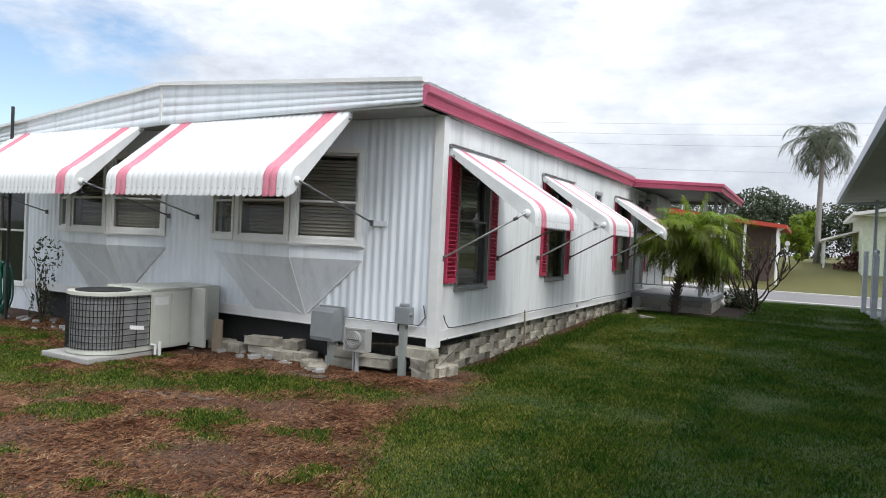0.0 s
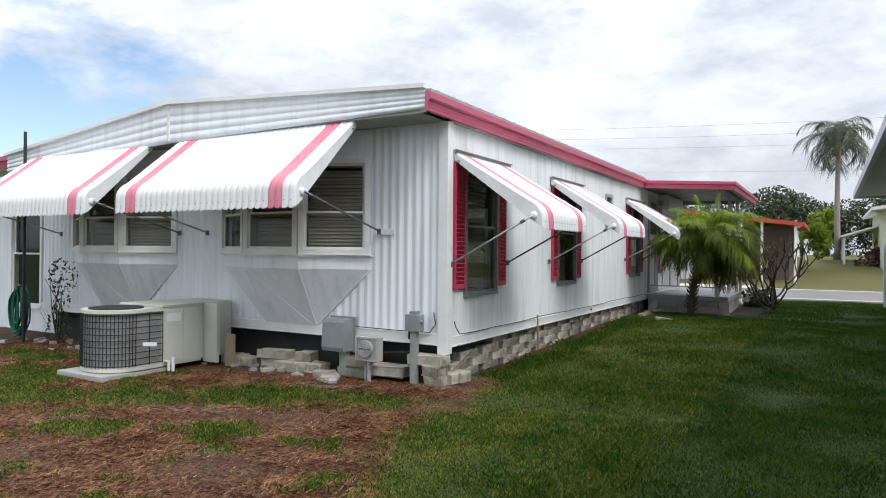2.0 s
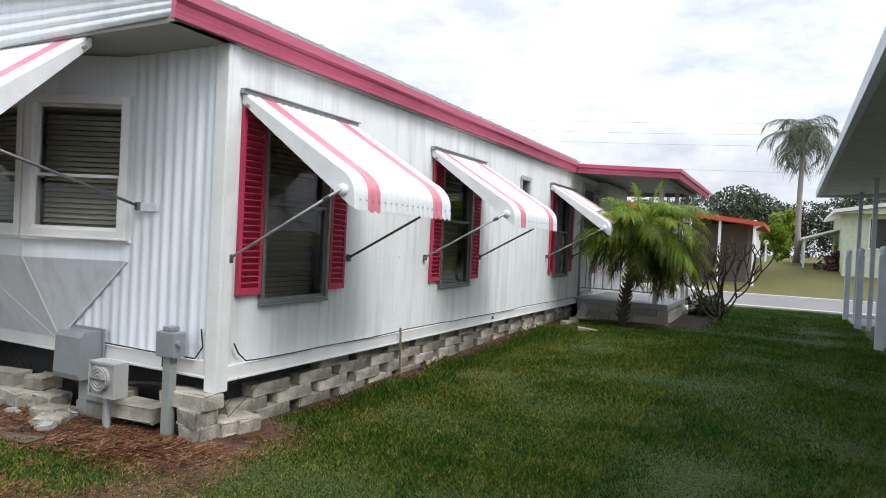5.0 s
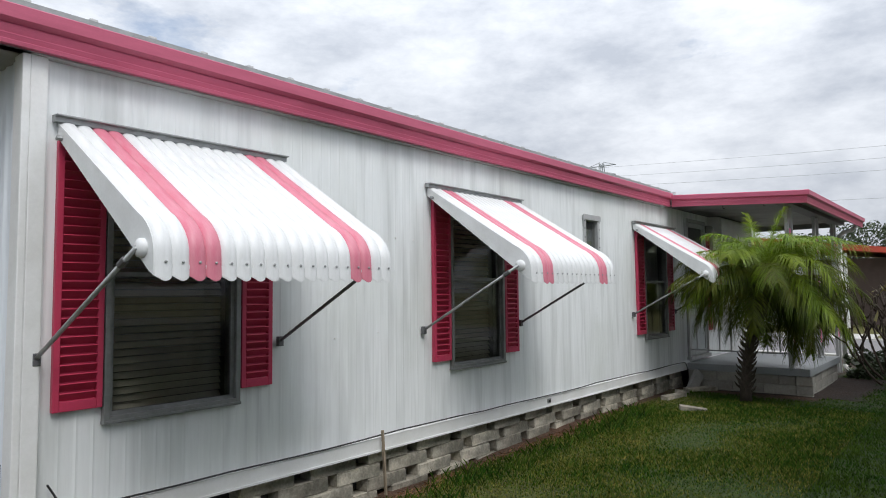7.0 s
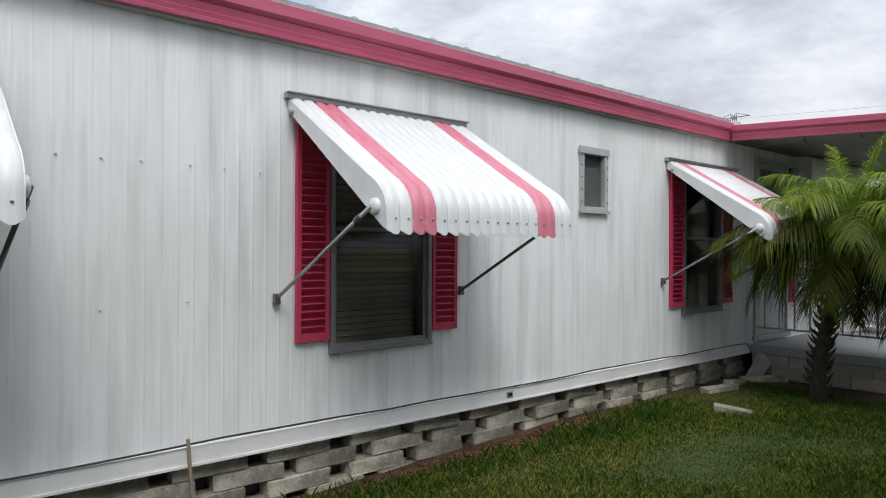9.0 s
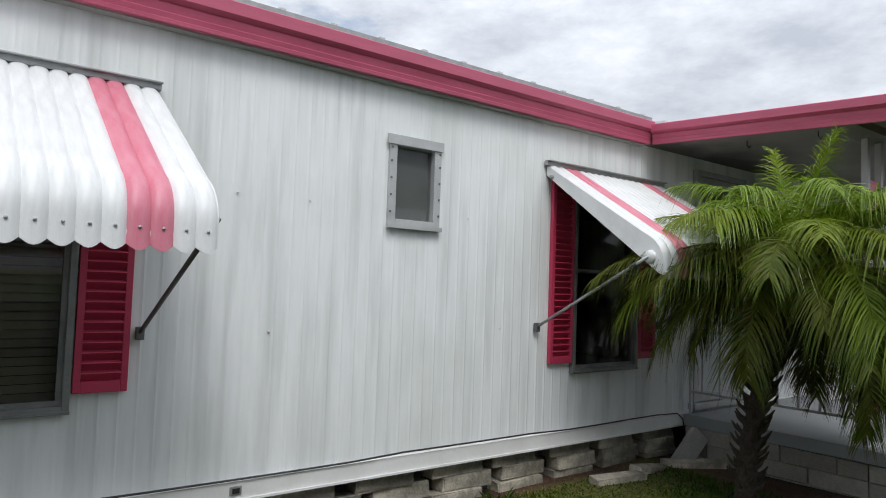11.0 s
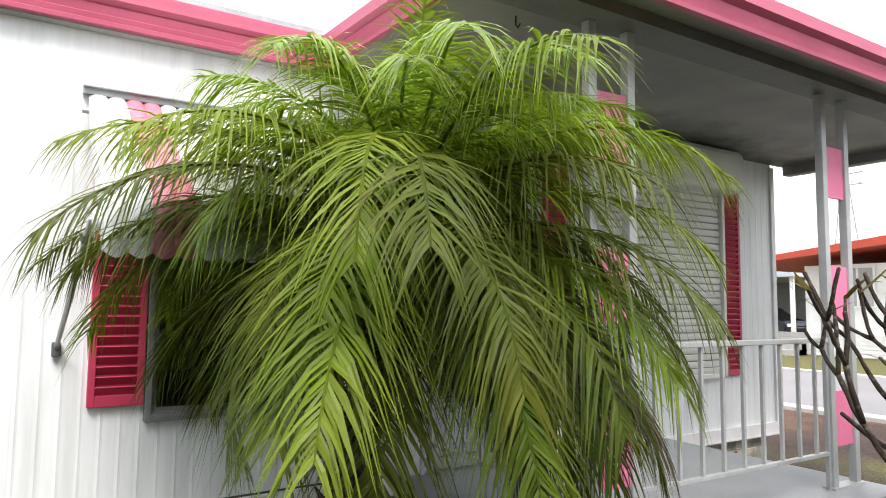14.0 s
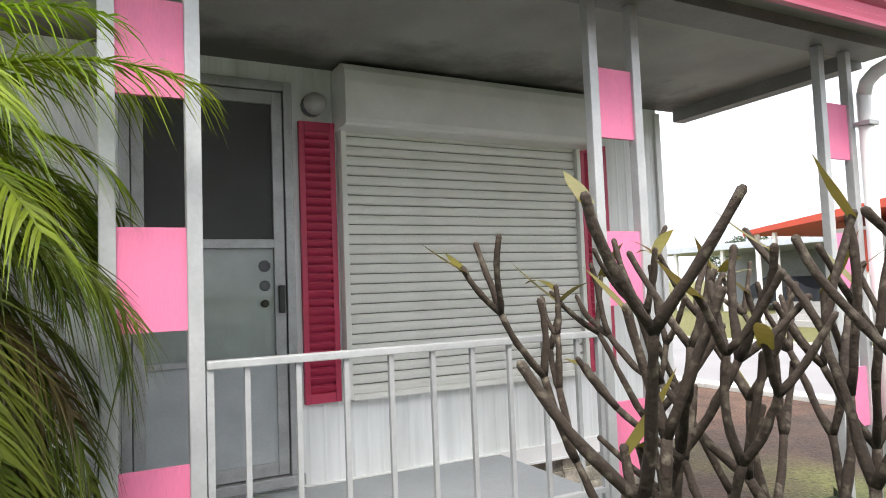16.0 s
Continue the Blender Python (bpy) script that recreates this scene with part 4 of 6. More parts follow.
me = mesh_of("slat", prism(bmesh.new(), [(0.030, 0.0), (0.040, 0.001), (0.045, sh * 0.12), (0.0475, sh * 0.5), (0.045, sh * 0.80), (0.039, sh * 0.905), (0.030, sh * 0.91)], 0, -w / 2, w / 2), M_ROLL)
for i in range(n):
    part("slat", me, None, rs, at=pose(0, 0, i * sh))
part("curtain_back", boxes((-w / 2, w / 2, 0.022, 0.03, 0, h)), M_BEAM, rs)
part("bottom_bar", boxes((-w / 2, w / 2, 0.025, 0.06, -0.03, 0.002), bevel=0.004), M_ROLL, rs)

lamp = thing("wall_lamp", "small round porch lamp, unlit, by the door", "lamp", on_side(9.53, 2.44))
part("back_plate", tube(bmesh.new(), [(0, 0, 0), (0, 0.03, 0)], 0.06, 14), M_DKALU, lamp, smooth=True)
part("globe", tube(bmesh.new(), [(0, 0.03, 0), (0, 0.06, 0), (0, 0.11, -0.01), (0, 0.135, -0.01)], [0.045, 0.06, 0.05, 0.02], 14), M_CURT, lamp, smooth=True)

for x, y in ((1.16, 8.32), (0.66, 8.28)):
    solid("ceiling_hook", tube(bmesh.new(), [(x, y, 2.65), (x, y, 2.61), (x + 0.015, y, 2.59), (x + 0.03, y, 2.605)], 0.004, 6), M_BLACK, "small black hook in the porch ceiling", "hook", group="ceiling hooks")
screws = thing("siding_screws", "pale screw heads dotted across the siding", "screw", kind="structure")
me = mesh_of("screw", tube(bmesh.new(), [(0, 0, 0), (0.006, 0, 0), (0.009, 0, 0)], [0.006, 0.006, 0.003], 8), M_WHITE)
for y, z in ((1.71, 1.91), (1.9, 1.91), (2.08, 1.91), (2.32, 1.91), (2.5, 1.91), (2.7, 1.9), (1.9, 1.19), (2.31, 1.21), (4.6, 1.9), (5.0, 1.9), (6.1, 1.9), (6.4, 1.2), (4.8, 1.2), (0.08, 2.5), (8.3, 1.9)):
    part("screw", me, None, screws, at=pose(0.004, y, z))
tag = thing("outlet_plate", "small dark outlet cover on the white skirt", "outlet", on_side(4.66, 0.42, 0.022))
part("plate", boxes((-0.03, 0.03, 0.0, 0.008, -0.022, 0.022), bevel=0.003), M_ALU, tag)
part("socket", boxes((-0.018, 0.018, 0.008, 0.012, -0.012, 0.012)), M_BLACK, tag)

# ---- porch: slab, posts, rails ----
PX = 1.385
slab = thing("porch_slab", "grey painted porch floor on a block plinth", "porch", kind="structure")
part("cap", boxes((0.035, 1.60, 8.47, 10.60, 0.37, 0.465), bevel=0.01), M_SLAB, slab)
part("core", boxes((0.04, 1.52, 8.54, 10.53, -0.1, 0.37)), M_UNDERSHADE, slab)


def double_post(y, z0, label):
    dp = thing("porch_post", label, "post", Matrix.Translation((PX, y, z0)), "porch posts")
    top = 2.590 - z0
    for s in (-1, 1):
        part("tube", boxes((-0.022, 0.022, s * 0.113 - 0.022, s * 0.113 + 0.022, 0, top), bevel=0.004), M_WHITE if z0 > 5 else M_STEEL, dp)
    for a, b in ((2.02, 2.305), (1.348, 1.642), (0.68, 0.97)):
        part("panel", boxes((-0.008, 0.008, -0.091, 0.091, a - z0, b - z0)), M_PINK, dp, "flat pink infill panel")
    part("foot", boxes((-0.035, 0.035, -0.15, 0.15, 0, 0.012)), M_STEEL, dp)
    return dp


double_post(8.64, 0.465, "white double tube porch post with pink infill panels")
double_post(10.377, 0.465, "white double tube porch post with pink infill panels")
double_post(11.85, 0.03, "white double tube porch post standing past the slab end")


def railing(m, length, label):
    rl = thing("porch_railing", label, "railing", m, "porch railings")
    part("top_rail", boxes((0, length, -0.018, 0.018, 0.765, 0.79), bevel=0.004), M_STEEL, rl)
    part("bottom_rail", boxes((0, length, -0.012, 0.012, 0.175, 0.195), bevel=0.003), M_STEEL, rl)
    me = mesh_of("baluster", boxes((-0.008, 0.008, -0.008, 0.008, 0.195, 0.765)), M_STEEL)
    n = int(length / 0.15)
    for i in range(n):
        part("baluster", me, None, rl, at=pose((i + 0.75) * length / (n + 0.5), 0, 0))
    for x in (0.01, length - 0.01):
        part("end_post", boxes((x - 0.01, x + 0.01, -0.01, 0.01, 0.0, 0.765)), M_STEEL, rl)
    return rl


railing(Matrix.Translation((PX, 8.78, 0.465)) @ Matrix.Rotation(math.pi / 2, 4, 'Z'), 1.46, "grey metal railing along the porch front")
railing(Matrix.Translation((0.05, 8.53, 0.465)), 1.31, "grey metal railing across the porch end behind the palm")


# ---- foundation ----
# a solid dark block stands for the shaded space under the house
solid("underfloor", boxes((-6.9, -0.16, 0.16, 11.9, -0.1, 0.36)), M_UNDERSHADE, "near-black block that paints the shade under the mobile home", "underfloor", kind="structure")
bm = bmesh.new()
for i in range(70):
    x = -7.0 + i * 0.1
    for s in (-1, 1):
        tube(bm, [(x, 0.11 + 0.004 * s, 0.0), (x + s * 0.4, 0.11 + 0.004 * s, 0.40)], 0.0022, 4, False)
solid("wire_mesh", bm, M_WIRE, "dark wire mesh closing the space under the house", "mesh", kind="structure")
# added sheet; its grey decides how dark the gaps between blocks look
solid("foundation_backing", boxes((-0.19, -0.165, 0.9, 8.3, -0.1, 0.36)), M_SLABBLK, "added concrete backing that sets the tone of the block gaps", "foundation", kind="structure")
fnd = thing("foundation_east", "openwork course of rough concrete blocks under the siding", "foundation", kind="structure")
shapes = [mesh_of("block", rough_block(0.40, 0.13, 0.093, 40 + i, 0.007), M_OLDBLK) for i in range(6)]
rb = random.Random(8)
for c in range(4):
    y = 0.16 + (0.27 if c % 2 else 0.0)
    while y < 8.2:
        zz = 0.272 - 0.095 * c
        skip = c == 0 and y < 0.7
        if not skip:
            part("block", rb.choice(shapes), None, fnd, at=pose(-0.105 + rb.uniform(-0.012, 0.012), y + 0.19, zz + rb.uniform(-0.003, 0.002), 0, 0, 90 + rb.uniform(-2, 2)))
        y += 0.52 + rb.uniform(-0.03, 0.03)
for y in (10.9, 11.3, 11.7):
    for c in range(4):
        part("block", shapes[c], None, fnd, at=pose(-0.1, y, 0.272 - 0.095 * c, 0, 0, 90))

big = [mesh_of("concrete_block", rough_block(0.39, 0.18, 0.10, 60 + i, 0.012), M_BLOCK) for i in range(4)]
half = [mesh_of("concrete_block", rough_block(0.19, 0.18, 0.10, 70 + i, 0.012), M_OLDBLK) for i in range(3)]
loose = [(-0.06, -0.07, 0, 2, 0, 1), (-0.07, -0.08, 0.1, -4, 0, 1), (-0.16, -0.05, 0.2, 3, 1, 0), (0.0, 0.12, 0.0, 80, 1, 1), (-0.62, -0.08, 0.06, 4, 0, 0), (-1.05, -0.06, 0.0, -5, 0, 0), (-1.02, -0.04, 0.1, 3, 2, 0),
         (-1.5, -0.16, 0.0, 6, 1, 1), (-1.82, -0.22, 0.0, -8, 1, 0), (-2.1, -0.12, 0.0, 5, 2, 0), (-2.12, -0.16, 0.1, 9, 3, 0), (-2.42, -0.24, 0.0, 3, 0, 1), (-1.72, -0.1, 0.1, 8, 2, 1), (-1.3, -0.3, -0.03, 20, 3, 1),
         (0.04, 0.22, 0.0, 85, 2, 1), (-1.15, -0.38, -0.05, 35, 1, 1), (-2.62, -0.2, 0.0, 50, 1, 1), (-2.75, -0.22, 0.01, 15, 2, 1)]
for x, y, z, r, k, small in loose:
    tagged(part("concrete_block", half[k % 3] if small else big[k % 4], None, None, at=pose(x, y, z + ground_z(x, y), 0, 0, r)),
           "weathered pale concrete block lying against the wall", "block", "loose blocks")
rl = random.Random(15)
for i in range(46):
    x, y = (rl.uniform(-3.0, -1.0), rl.uniform(-0.5, -0.15)) if i < 26 else (rl.uniform(-6.8, -4.2), rl.uniform(-0.9, -0.2))
    s = rl.uniform(0.02, 0.05)
    tagged(part("stone", rough_block(s * 2, s * 1.6, s, i, s * 0.2), M_CONC, None, at=pose(x, y, ground_z(x, y) - 0.005, 0, 0, rl.uniform(0, 180))),
           "small pale stone lying on bare soil", "stone", "stones by the wall")
for x, y, r, l in ((0.25, 7.35, 80, 0.45), (0.22, 7.75, 95, 0.40), (0.75, 6.6, 30, 0.30), (0.3, 8.2, 60, 0.5)):
    tagged(part("edging_slab", rough_block(l, 0.10, 0.045, int(r), 0.004), M_OLDBLK, None, at=pose(x, y, ground_z(x, y), 4, 8 if l < 0.45 else 0, r)),
           "broken pale edging slab lying in the bed", "slab", "edging slabs")
for x, y, r, l in ((-1.30, -2.06, 12, 0.26), (-1.02, -1.98, -8, 0.20), (-1.62, -2.16, 40, 0.14), (-0.98, -0.74, 10, 0.36), (-1.25, -0.62, 25, 0.2)):
    tagged(part("flat_stone", rough_block(l, l * 0.42, 0.022, int(l * 100), 0.012), M_SCRAP, None, at=pose(x, y, ground_z(x, y) - 0.014, 0, 0, r)),
           "flat pale paving scrap sunk in the soil", "stone", "sunken paving scraps")
tagged(part("edging_slab", rough_block(0.40, 0.05, 0.16, 3, 0.004), M_CONC, None, at=pose(0.2, 8.36, 0.14, 0, -52, 70)), "pale edging slab leaning on the porch plinth", "slab", "edging slabs")
solid("stake", boxes((0.05, 0.07, 2.32, 2.335, -0.1, 0.36), bevel=0.003), M_WOOD, "thin weathered stake by the block foundation", "stake", pose(0, 0, 0, 4, 0, 0))

for x, y, r in ((0.25, 10.85, 20), (0.46, 10.98, 75), (0.2, 11.15, 5), (0.3, 11.0, 40)):
    tagged(part("brick", rough_block(0.2, 0.095, 0.06, int(r), 0.002), M_TERRA, None, at=pose(x, y, ground_z(x, y) + (0.06 if r == 40 else 0), 0, 0, r)), "loose red brick on the soil past the porch", "brick", "loose bricks")

# plinth of the porch: courses of blocks, each a piece
def plinth():
    long, short = [mesh_of("block", rough_block(0.385, 0.06, 0.112, 90 + i, 0.003), M_SLABBLK) for i in range(3)], mesh_of("block", rough_block(0.19, 0.06, 0.112, 95, 0.003), M_SLABBLK)
    rp = random.Random(2)
    for c in range(4):
        z = 0.252 - 0.117 * c
        off = 0.2 if c % 2 else 0.0
        x = 0.045
        if off:
            part("block", short, None, slab, at=pose(x + 0.095, 8.51, z))
            x += 0.2
        while x < 1.46:
            if x + 0.385 > 1.55:
                part("block", short, None, slab, at=pose(x + 0.095, 8.51, z))
                x += 0.2
            else:
                part("block", rp.choice(long), None, slab, at=pose(x + 0.193, 8.51, z))
                x += 0.394
        y = 8.55
        while y < 10.4:
            part("block", rp.choice(long), None, slab, at=pose(1.54, y + 0.193, z, 0, 0, 90))
            y += 0.394
plinth()


# ---- air conditioner ----
def air_conditioner():
    ac = thing("air_conditioner", "beige packaged air conditioner with a round wire guard", "air conditioner", pose(-3.28, -1.15, 0.06, 0, 0, 0))
    # local y runs towards the house
    W = 0.36
    out = [(-W, 0.10)] + [(-W * math.cos(t), -0.22 - 0.30 * math.sin(t)) for t in [math.pi * k / 14 for k in range(15)]] + [(W, 0.10)]
    part("coil", prism(bmesh.new(), [(x * 0.94, y * 0.97) for x, y in out], 2, 0.04, 0.60), M_COIL, ac, "dusty dark finned coil")
    part("base_pan", prism(bmesh.new(), out, 2, 0.0, 0.045), M_ACBEIGE, ac)
    top = part("top_cover", prism(bmesh.new(), [(x * 1.02, y * 1.02) for x, y in out], 2, 0.60, 0.635), M_ACBEIGE, ac)
    part("fan_grille", tube(bmesh.new(), [(0, -0.2, 0.636), (0, -0.2, 0.648)], 0.27, 24), M_BLACK, top, "dark round fan opening")
    guard = part("wire_guard", tube(bmesh.new(), [(x * 1.0, y, 0.32) for x, y in out], 0.004, 5), M_WIRE, ac)
    for k in range(9):
        part("wire", tube(bmesh.new(), [(x * 1.005, y * 1.005, 0.06 + k * 0.065) for x, y in out], 0.005, 5), M_WIRE, guard)
    for k in range(0, len(out) * 2 - 1):
        i, f = k // 2, (k % 2) / 2
        j = min(i + 1, len(out) - 1)
        x, y = out[i][0] + (out[j][0] - out[i][0]) * f, out[i][1] + (out[j][1] - out[i][1]) * f
        part("wire", tube(bmesh.new(), [(x * 1.01, y * 1.01, 0.045), (x * 1.01, y * 1.01, 0.60)], 0.005, 5), M_WIRE, guard)
    part("plate", boxes((W * 0.55, W * 0.95, -0.41, -0.40, 0.26, 0.30)), M_WHITE, ac, "small pale maker's plate, blank", at=pose(0.06, 0.08, 0, 0, 0, 28))
    cab = part("cabinet", boxes((-W, W, 0.10, 0.62, 0.0, 0.64), bevel=0.008), M_ACBEIGE, ac)
    part("side_panel", boxes((W, W + 0.006, 0.125, 0.355, 0.03, 0.60), bevel=0.002), M_ACBEIGE, cab)
    part("side_panel", boxes((W, W + 0.006, 0.365, 0.60, 0.03, 0.60), bevel=0.002), M_ACBEIGE, cab)
    part("sticker", boxes((W + 0.006, W + 0.008, 0.15, 0.33, 0.48, 0.57)), M_WHITE, cab, "faded white sticker")
    part("lid", boxes((-W - 0.01, W + 0.012, 0.09, 0.64, 0.64, 0.662), bevel=0.004), M_ACBEIGE, cab)
    duct = part("duct_cover", boxes((-W + 0.1, W - 0.02, 0.62, 1.08, 0.02, 0.66), bevel=0.006), M_ACBEIGE, ac)
    part("end_panel", boxes((W - 0.02, W + 0.20, 0.66, 0.70, -0.02, 0.65), bevel=0.004), M_ACBEIGE, duct, at=pose(0, 0, 0, 0, 0, 0))
    part("drain_pipe", tube(bmesh.new(), [(W + 0.02, 0.12, 0.06), (W + 0.08, 0.12, 0.06), (W + 0.08, 0.12, -0.04)], 0.014, 8), M_WHITE, ac, "white plastic drain elbow")
    part("drain_pipe", tube(bmesh.new(), [(W + 0.10, 0.16, -0.05), (W + 0.10, 0.16, 0.10)], 0.017, 8), M_WHITE, ac)
air_conditioner()
solid("equipment_pad", boxes((-3.70, -2.93, -1.74, -0.9, -0.05, 0.052), bevel=0.012), M_CONC, "grey concrete pad under the air conditioner", "pad")
solid("board", boxes((-2.66, -2.52, -0.42, -0.39, 0.0, 0.37), bevel=0.006), M_WOOD, "weathered board leaning by the air conditioner", "board")

# ---- service boxes ----
sb = thing("meter_box", "large grey steel electric box on a short post", "meter box", pose(-1.25, -0.16, 0.0))
part("cabinet", prism(bmesh.new(), [(0.10, 0.26), (-0.06, 0.26), (-0.075, 0.30), (-0.06, 0.565), (-0.03, 0.60), (0.10, 0.60)], 0, -0.145, 0.145), M_GREYBOX, sb)
part("back_plate", boxes((-0.17, 0.17, 0.10, 0.115, 0.24, 0.62)), M_GREYBOX, sb)
part("post", boxes((0.02, 0.11, 0.02, 0.09, -0.05, 0.27), bevel=0.006), M_POSTGRN, sb)
sb = thing("water_meter", "pale weathered meter with a round dial cover", "meter", pose(-0.76, -0.24, 0.0))
part("housing", boxes((-0.125, 0.125, -0.05, 0.05, 0.22, 0.44), bevel=0.012), M_CONC, sb)
part("dial_ring", tube(bmesh.new(), [(0, -0.05, 0.335), (0, -0.075, 0.335)], 0.085, 20), M_CURT, sb)
part("dial", tube(bmesh.new(), [(0, -0.075, 0.335), (0, -0.08, 0.335)], 0.068, 20), M_CONC, sb)
for rad in (0.078, 0.056, 0.034):
    part("dial_rib", tube(bmesh.new(), [(rad * math.cos(t), -0.083, 0.335 + rad * math.sin(t)) for t in [math.tau * k / 20 for k in range(21)]], 0.005, 5, False), M_CURT, sb)
part("dial_bar", boxes((-0.08, 0.08, -0.09, -0.08, 0.33, 0.34)), M_DKALU, sb)
part("frame_edge", boxes((-0.135, -0.12, -0.06, 0.05, 0.21, 0.45), (0.12, 0.135, -0.06, 0.05, 0.21, 0.45), (-0.12, 0.12, -0.06, 0.05, 0.435, 0.45), (-0.12, 0.12, -0.06, 0.05, 0.21, 0.225)), M_CURT, sb)
part("stem", tube(bmesh.new(), [(0, 0, -0.05), (0, 0, 0.23)], 0.022, 8), M_STEEL, sb)
part("stem", tube(bmesh.new(), [(-0.06, 0.02, -0.05), (-0.06, 0.02, 0.23)], 0.012, 8), M_STEEL, sb)
sb = thing("junction_box", "small grey electric box on a weathered grey post", "electric box", pose(-0.27, -0.15, 0.0))
part("cabinet", boxes((-0.085, 0.085, -0.05, 0.05, 0.53, 0.70), bevel=0.008), M_GREYBOX, sb)
part("cap", boxes((-0.04, 0.04, -0.04, 0.04, 0.70, 0.735), bevel=0.01), M_GREYBOX, sb)
part("knob", tube(bmesh.new(), [(0.085, -0.02, 0.63), (0.115, -0.02, 0.63)], 0.018, 8), M_GREYBOX, sb)
part("post", boxes((-0.035, 0.035, -0.03, 0.03, -0.05, 0.53), bevel=0.005), M_POSTGRN, sb)
part("conduit", tube(bmesh.new(), [(-0.06, 0.0, 0.53), (-0.065, 0.0, 0.46), (-0.02, 0.0, 0.44), (0.0, 0.02, 0.42)], 0.012, 6), M_BLACK, sb)
solid("dead_branch", tube(bmesh.new(), [(-1.0, -0.02, 0.22), (-0.7, 0.02, 0.26), (-0.35, 0.0, 0.29), (-0.2, 0.03, 0.27)], 0.016, 6), M_BARK, "dry branch lying under the end wall", "branch")

# ---- lean-to past the end wall, hose, mast ----
bm = boxes((-12.6, -8.36, 0.2, 0.32, 0.0, 2.5), (-8.36, -7.08, 0.2, 0.32, 0.0, 0.36), (-8.36, -7.08, 0.2, 0.32, 1.95, 2.5), (-7.42, -7.075, 0.2, 0.32, 0.36, 1.95))
solid("wall_annex", bm, M_BACK, "white wall of the annex beside the mobile home", "wall", kind="structure")
fascia("fascia_annex", 5.4, Matrix.Translation((-7.15, -0.35, 2.52)) @ Matrix.Rotation(math.pi, 4, 'Z'), "pink pressed metal fascia of the annex")
solid("roof_annex", prism(bmesh.new(), [(-0.35, 2.68), (3.5, 3.15), (3.5, 3.1), (-0.35, 2.5)], 0, -12.6, -7.16), M_ROOF, "white metal roof of the annex", "roof", kind="structure")
# added solid block; its dark colour stands for the unlit room behind the glass
solid("annex_dark_backing", boxes((-8.6, -7.2, 0.34, 1.9, 0.1, 2.3), (-8.6, -7.2, 1.9, 1.95, 0.1, 2.3)), M_DARK, "near-black block added behind the annex window as an unlit room", "room", kind="structure")
hung_window(on_back(-7.89, 0.37, 0.2), 0.92, 1.57, 0.05, M_WHITE, "tall dark window in a white frame on the annex", False, "window_7", 0.55)
solid("mast", tube(bmesh.new(), [(-6.48, -0.60, 0.0), (-6.48, -0.60, 2.96)], 0.022, 8), M_BLACK, "thin dark mast pole at the roof corner", "pole")
hs = thing("garden_hose", "green garden hose coiled over a stand", "hose", pose(-6.85, -0.45, 0.0))
part("stand", tube(bmesh.new(), [(0, 0.05, -0.05), (0, 0.05, 0.78)], 0.03, 8), M_WOOD, hs)
rh = random.Random(6)
for k in range(16):
    w, dp, dy = rh.uniform(0.07, 0.22), rh.uniform(0.45, 0.74), rh.uniform(-0.09, 0.03)
    sh = rh.uniform(-0.06, 0.08)
    pts = [(sh + w * math.sin(t), dy, 0.74 - dp * (1 - math.cos(t)) / 2 + 0.03 * math.sin(3 * t)) for t in [math.tau * i / 22 for i in range(23)]]
    part("coil", tube(bmesh.new(), pts, 0.013, 6, False), M_HOSE, hs, smooth=True)
part("nozzle", tube(bmesh.new(), [(0.1, -0.08, 0.72), (0.14, -0.1, 0.80), (0.2, -0.1, 0.78)], 0.02, 6), M_HOSE, hs)


# ---- plants ----
def leaf_strip(bm, base, way, side, length, width, droop, steps=3):
    """A narrow pointed leaf that bends down."""
    rows = []
    for k in range(steps + 1):
        f = k / steps
        c = base + way * (length * f) + Vector((0, 0, -droop * length * f * f))
        hw = width * (0.75 + 0.5 * f if f < 0.4 else 1.58 * (1 - f) + 0.02) * 0.5
        rows.append((bm.verts.new(c - side * hw), bm.verts.new(c + side * hw)))
    for a, b in zip(rows, rows[1:]):
        bm.faces.new((a[0], a[1], b[1], b[0]))


def frond_mesh(seed, length, elev, bend, pairs, leaf_len, width, material, stalk=True):
    """One feather leaf along local +x; it rises by elev degrees and bends over."""
    rnd = random.Random(seed)
    bm = bmesh.new()
    pts, p, an = [], Vector((0, 0, 0)), radians(elev)
    n = 16
    twist = rnd.uniform(-0.25, 0.25)
    for k in range(n + 1):
        pts.append(p.copy())
        f = k / n
        an -= radians(bend) / n * (0.4 + 1.2 * f)
        yaw = twist * f
        p = p + Vector((math.cos(an) * math.cos(yaw), math.cos(an) * math.sin(yaw), math.sin(an))) * (length / n)
    if stalk:
        tube(bm, pts, [0.009 * (1 - 0.85 * k / n) + 0.001 for k in range(n + 1)], 4, False)
    for s in (-1, 1):
        for k in range(pairs):
            f = 0.10 + 0.90 * (k + rnd.random() * 0.6) / pairs
            i = min(int(f * n), n - 1)
            base = pts[i].lerp(pts[i + 1], f * n - i) if i + 1 <= n else pts[n]
            d = (pts[i + 1] - pts[i]).normalized()
            lat = d.cross(Vector((0, 0, 1)))
            lat = lat.normalized() if lat.length > 0.05 else Vector((0, 1, 0))
            up = lat.cross(d).normalized()
            fwd = 0.45 + 0.75 * f
            way = (lat * s + d * fwd * rnd.uniform(0.8, 1.2) + up * rnd.uniform(0.05, 0.40)).normalized()
            ll = leaf_len * (0.55 + 0.9 * math.sin(math.pi * min(1, f * 0.9 + 0.12))) * rnd.uniform(0.8, 1.1)
            side = way.cross(up).normalized()
            side = (side + up * rnd.uniform(-0.6, 0.6)).normalized()
            leaf_strip(bm, base, way, side, ll, width, rnd.uniform(0.3, 1.25))
    return mesh_of("frond", bm, material)


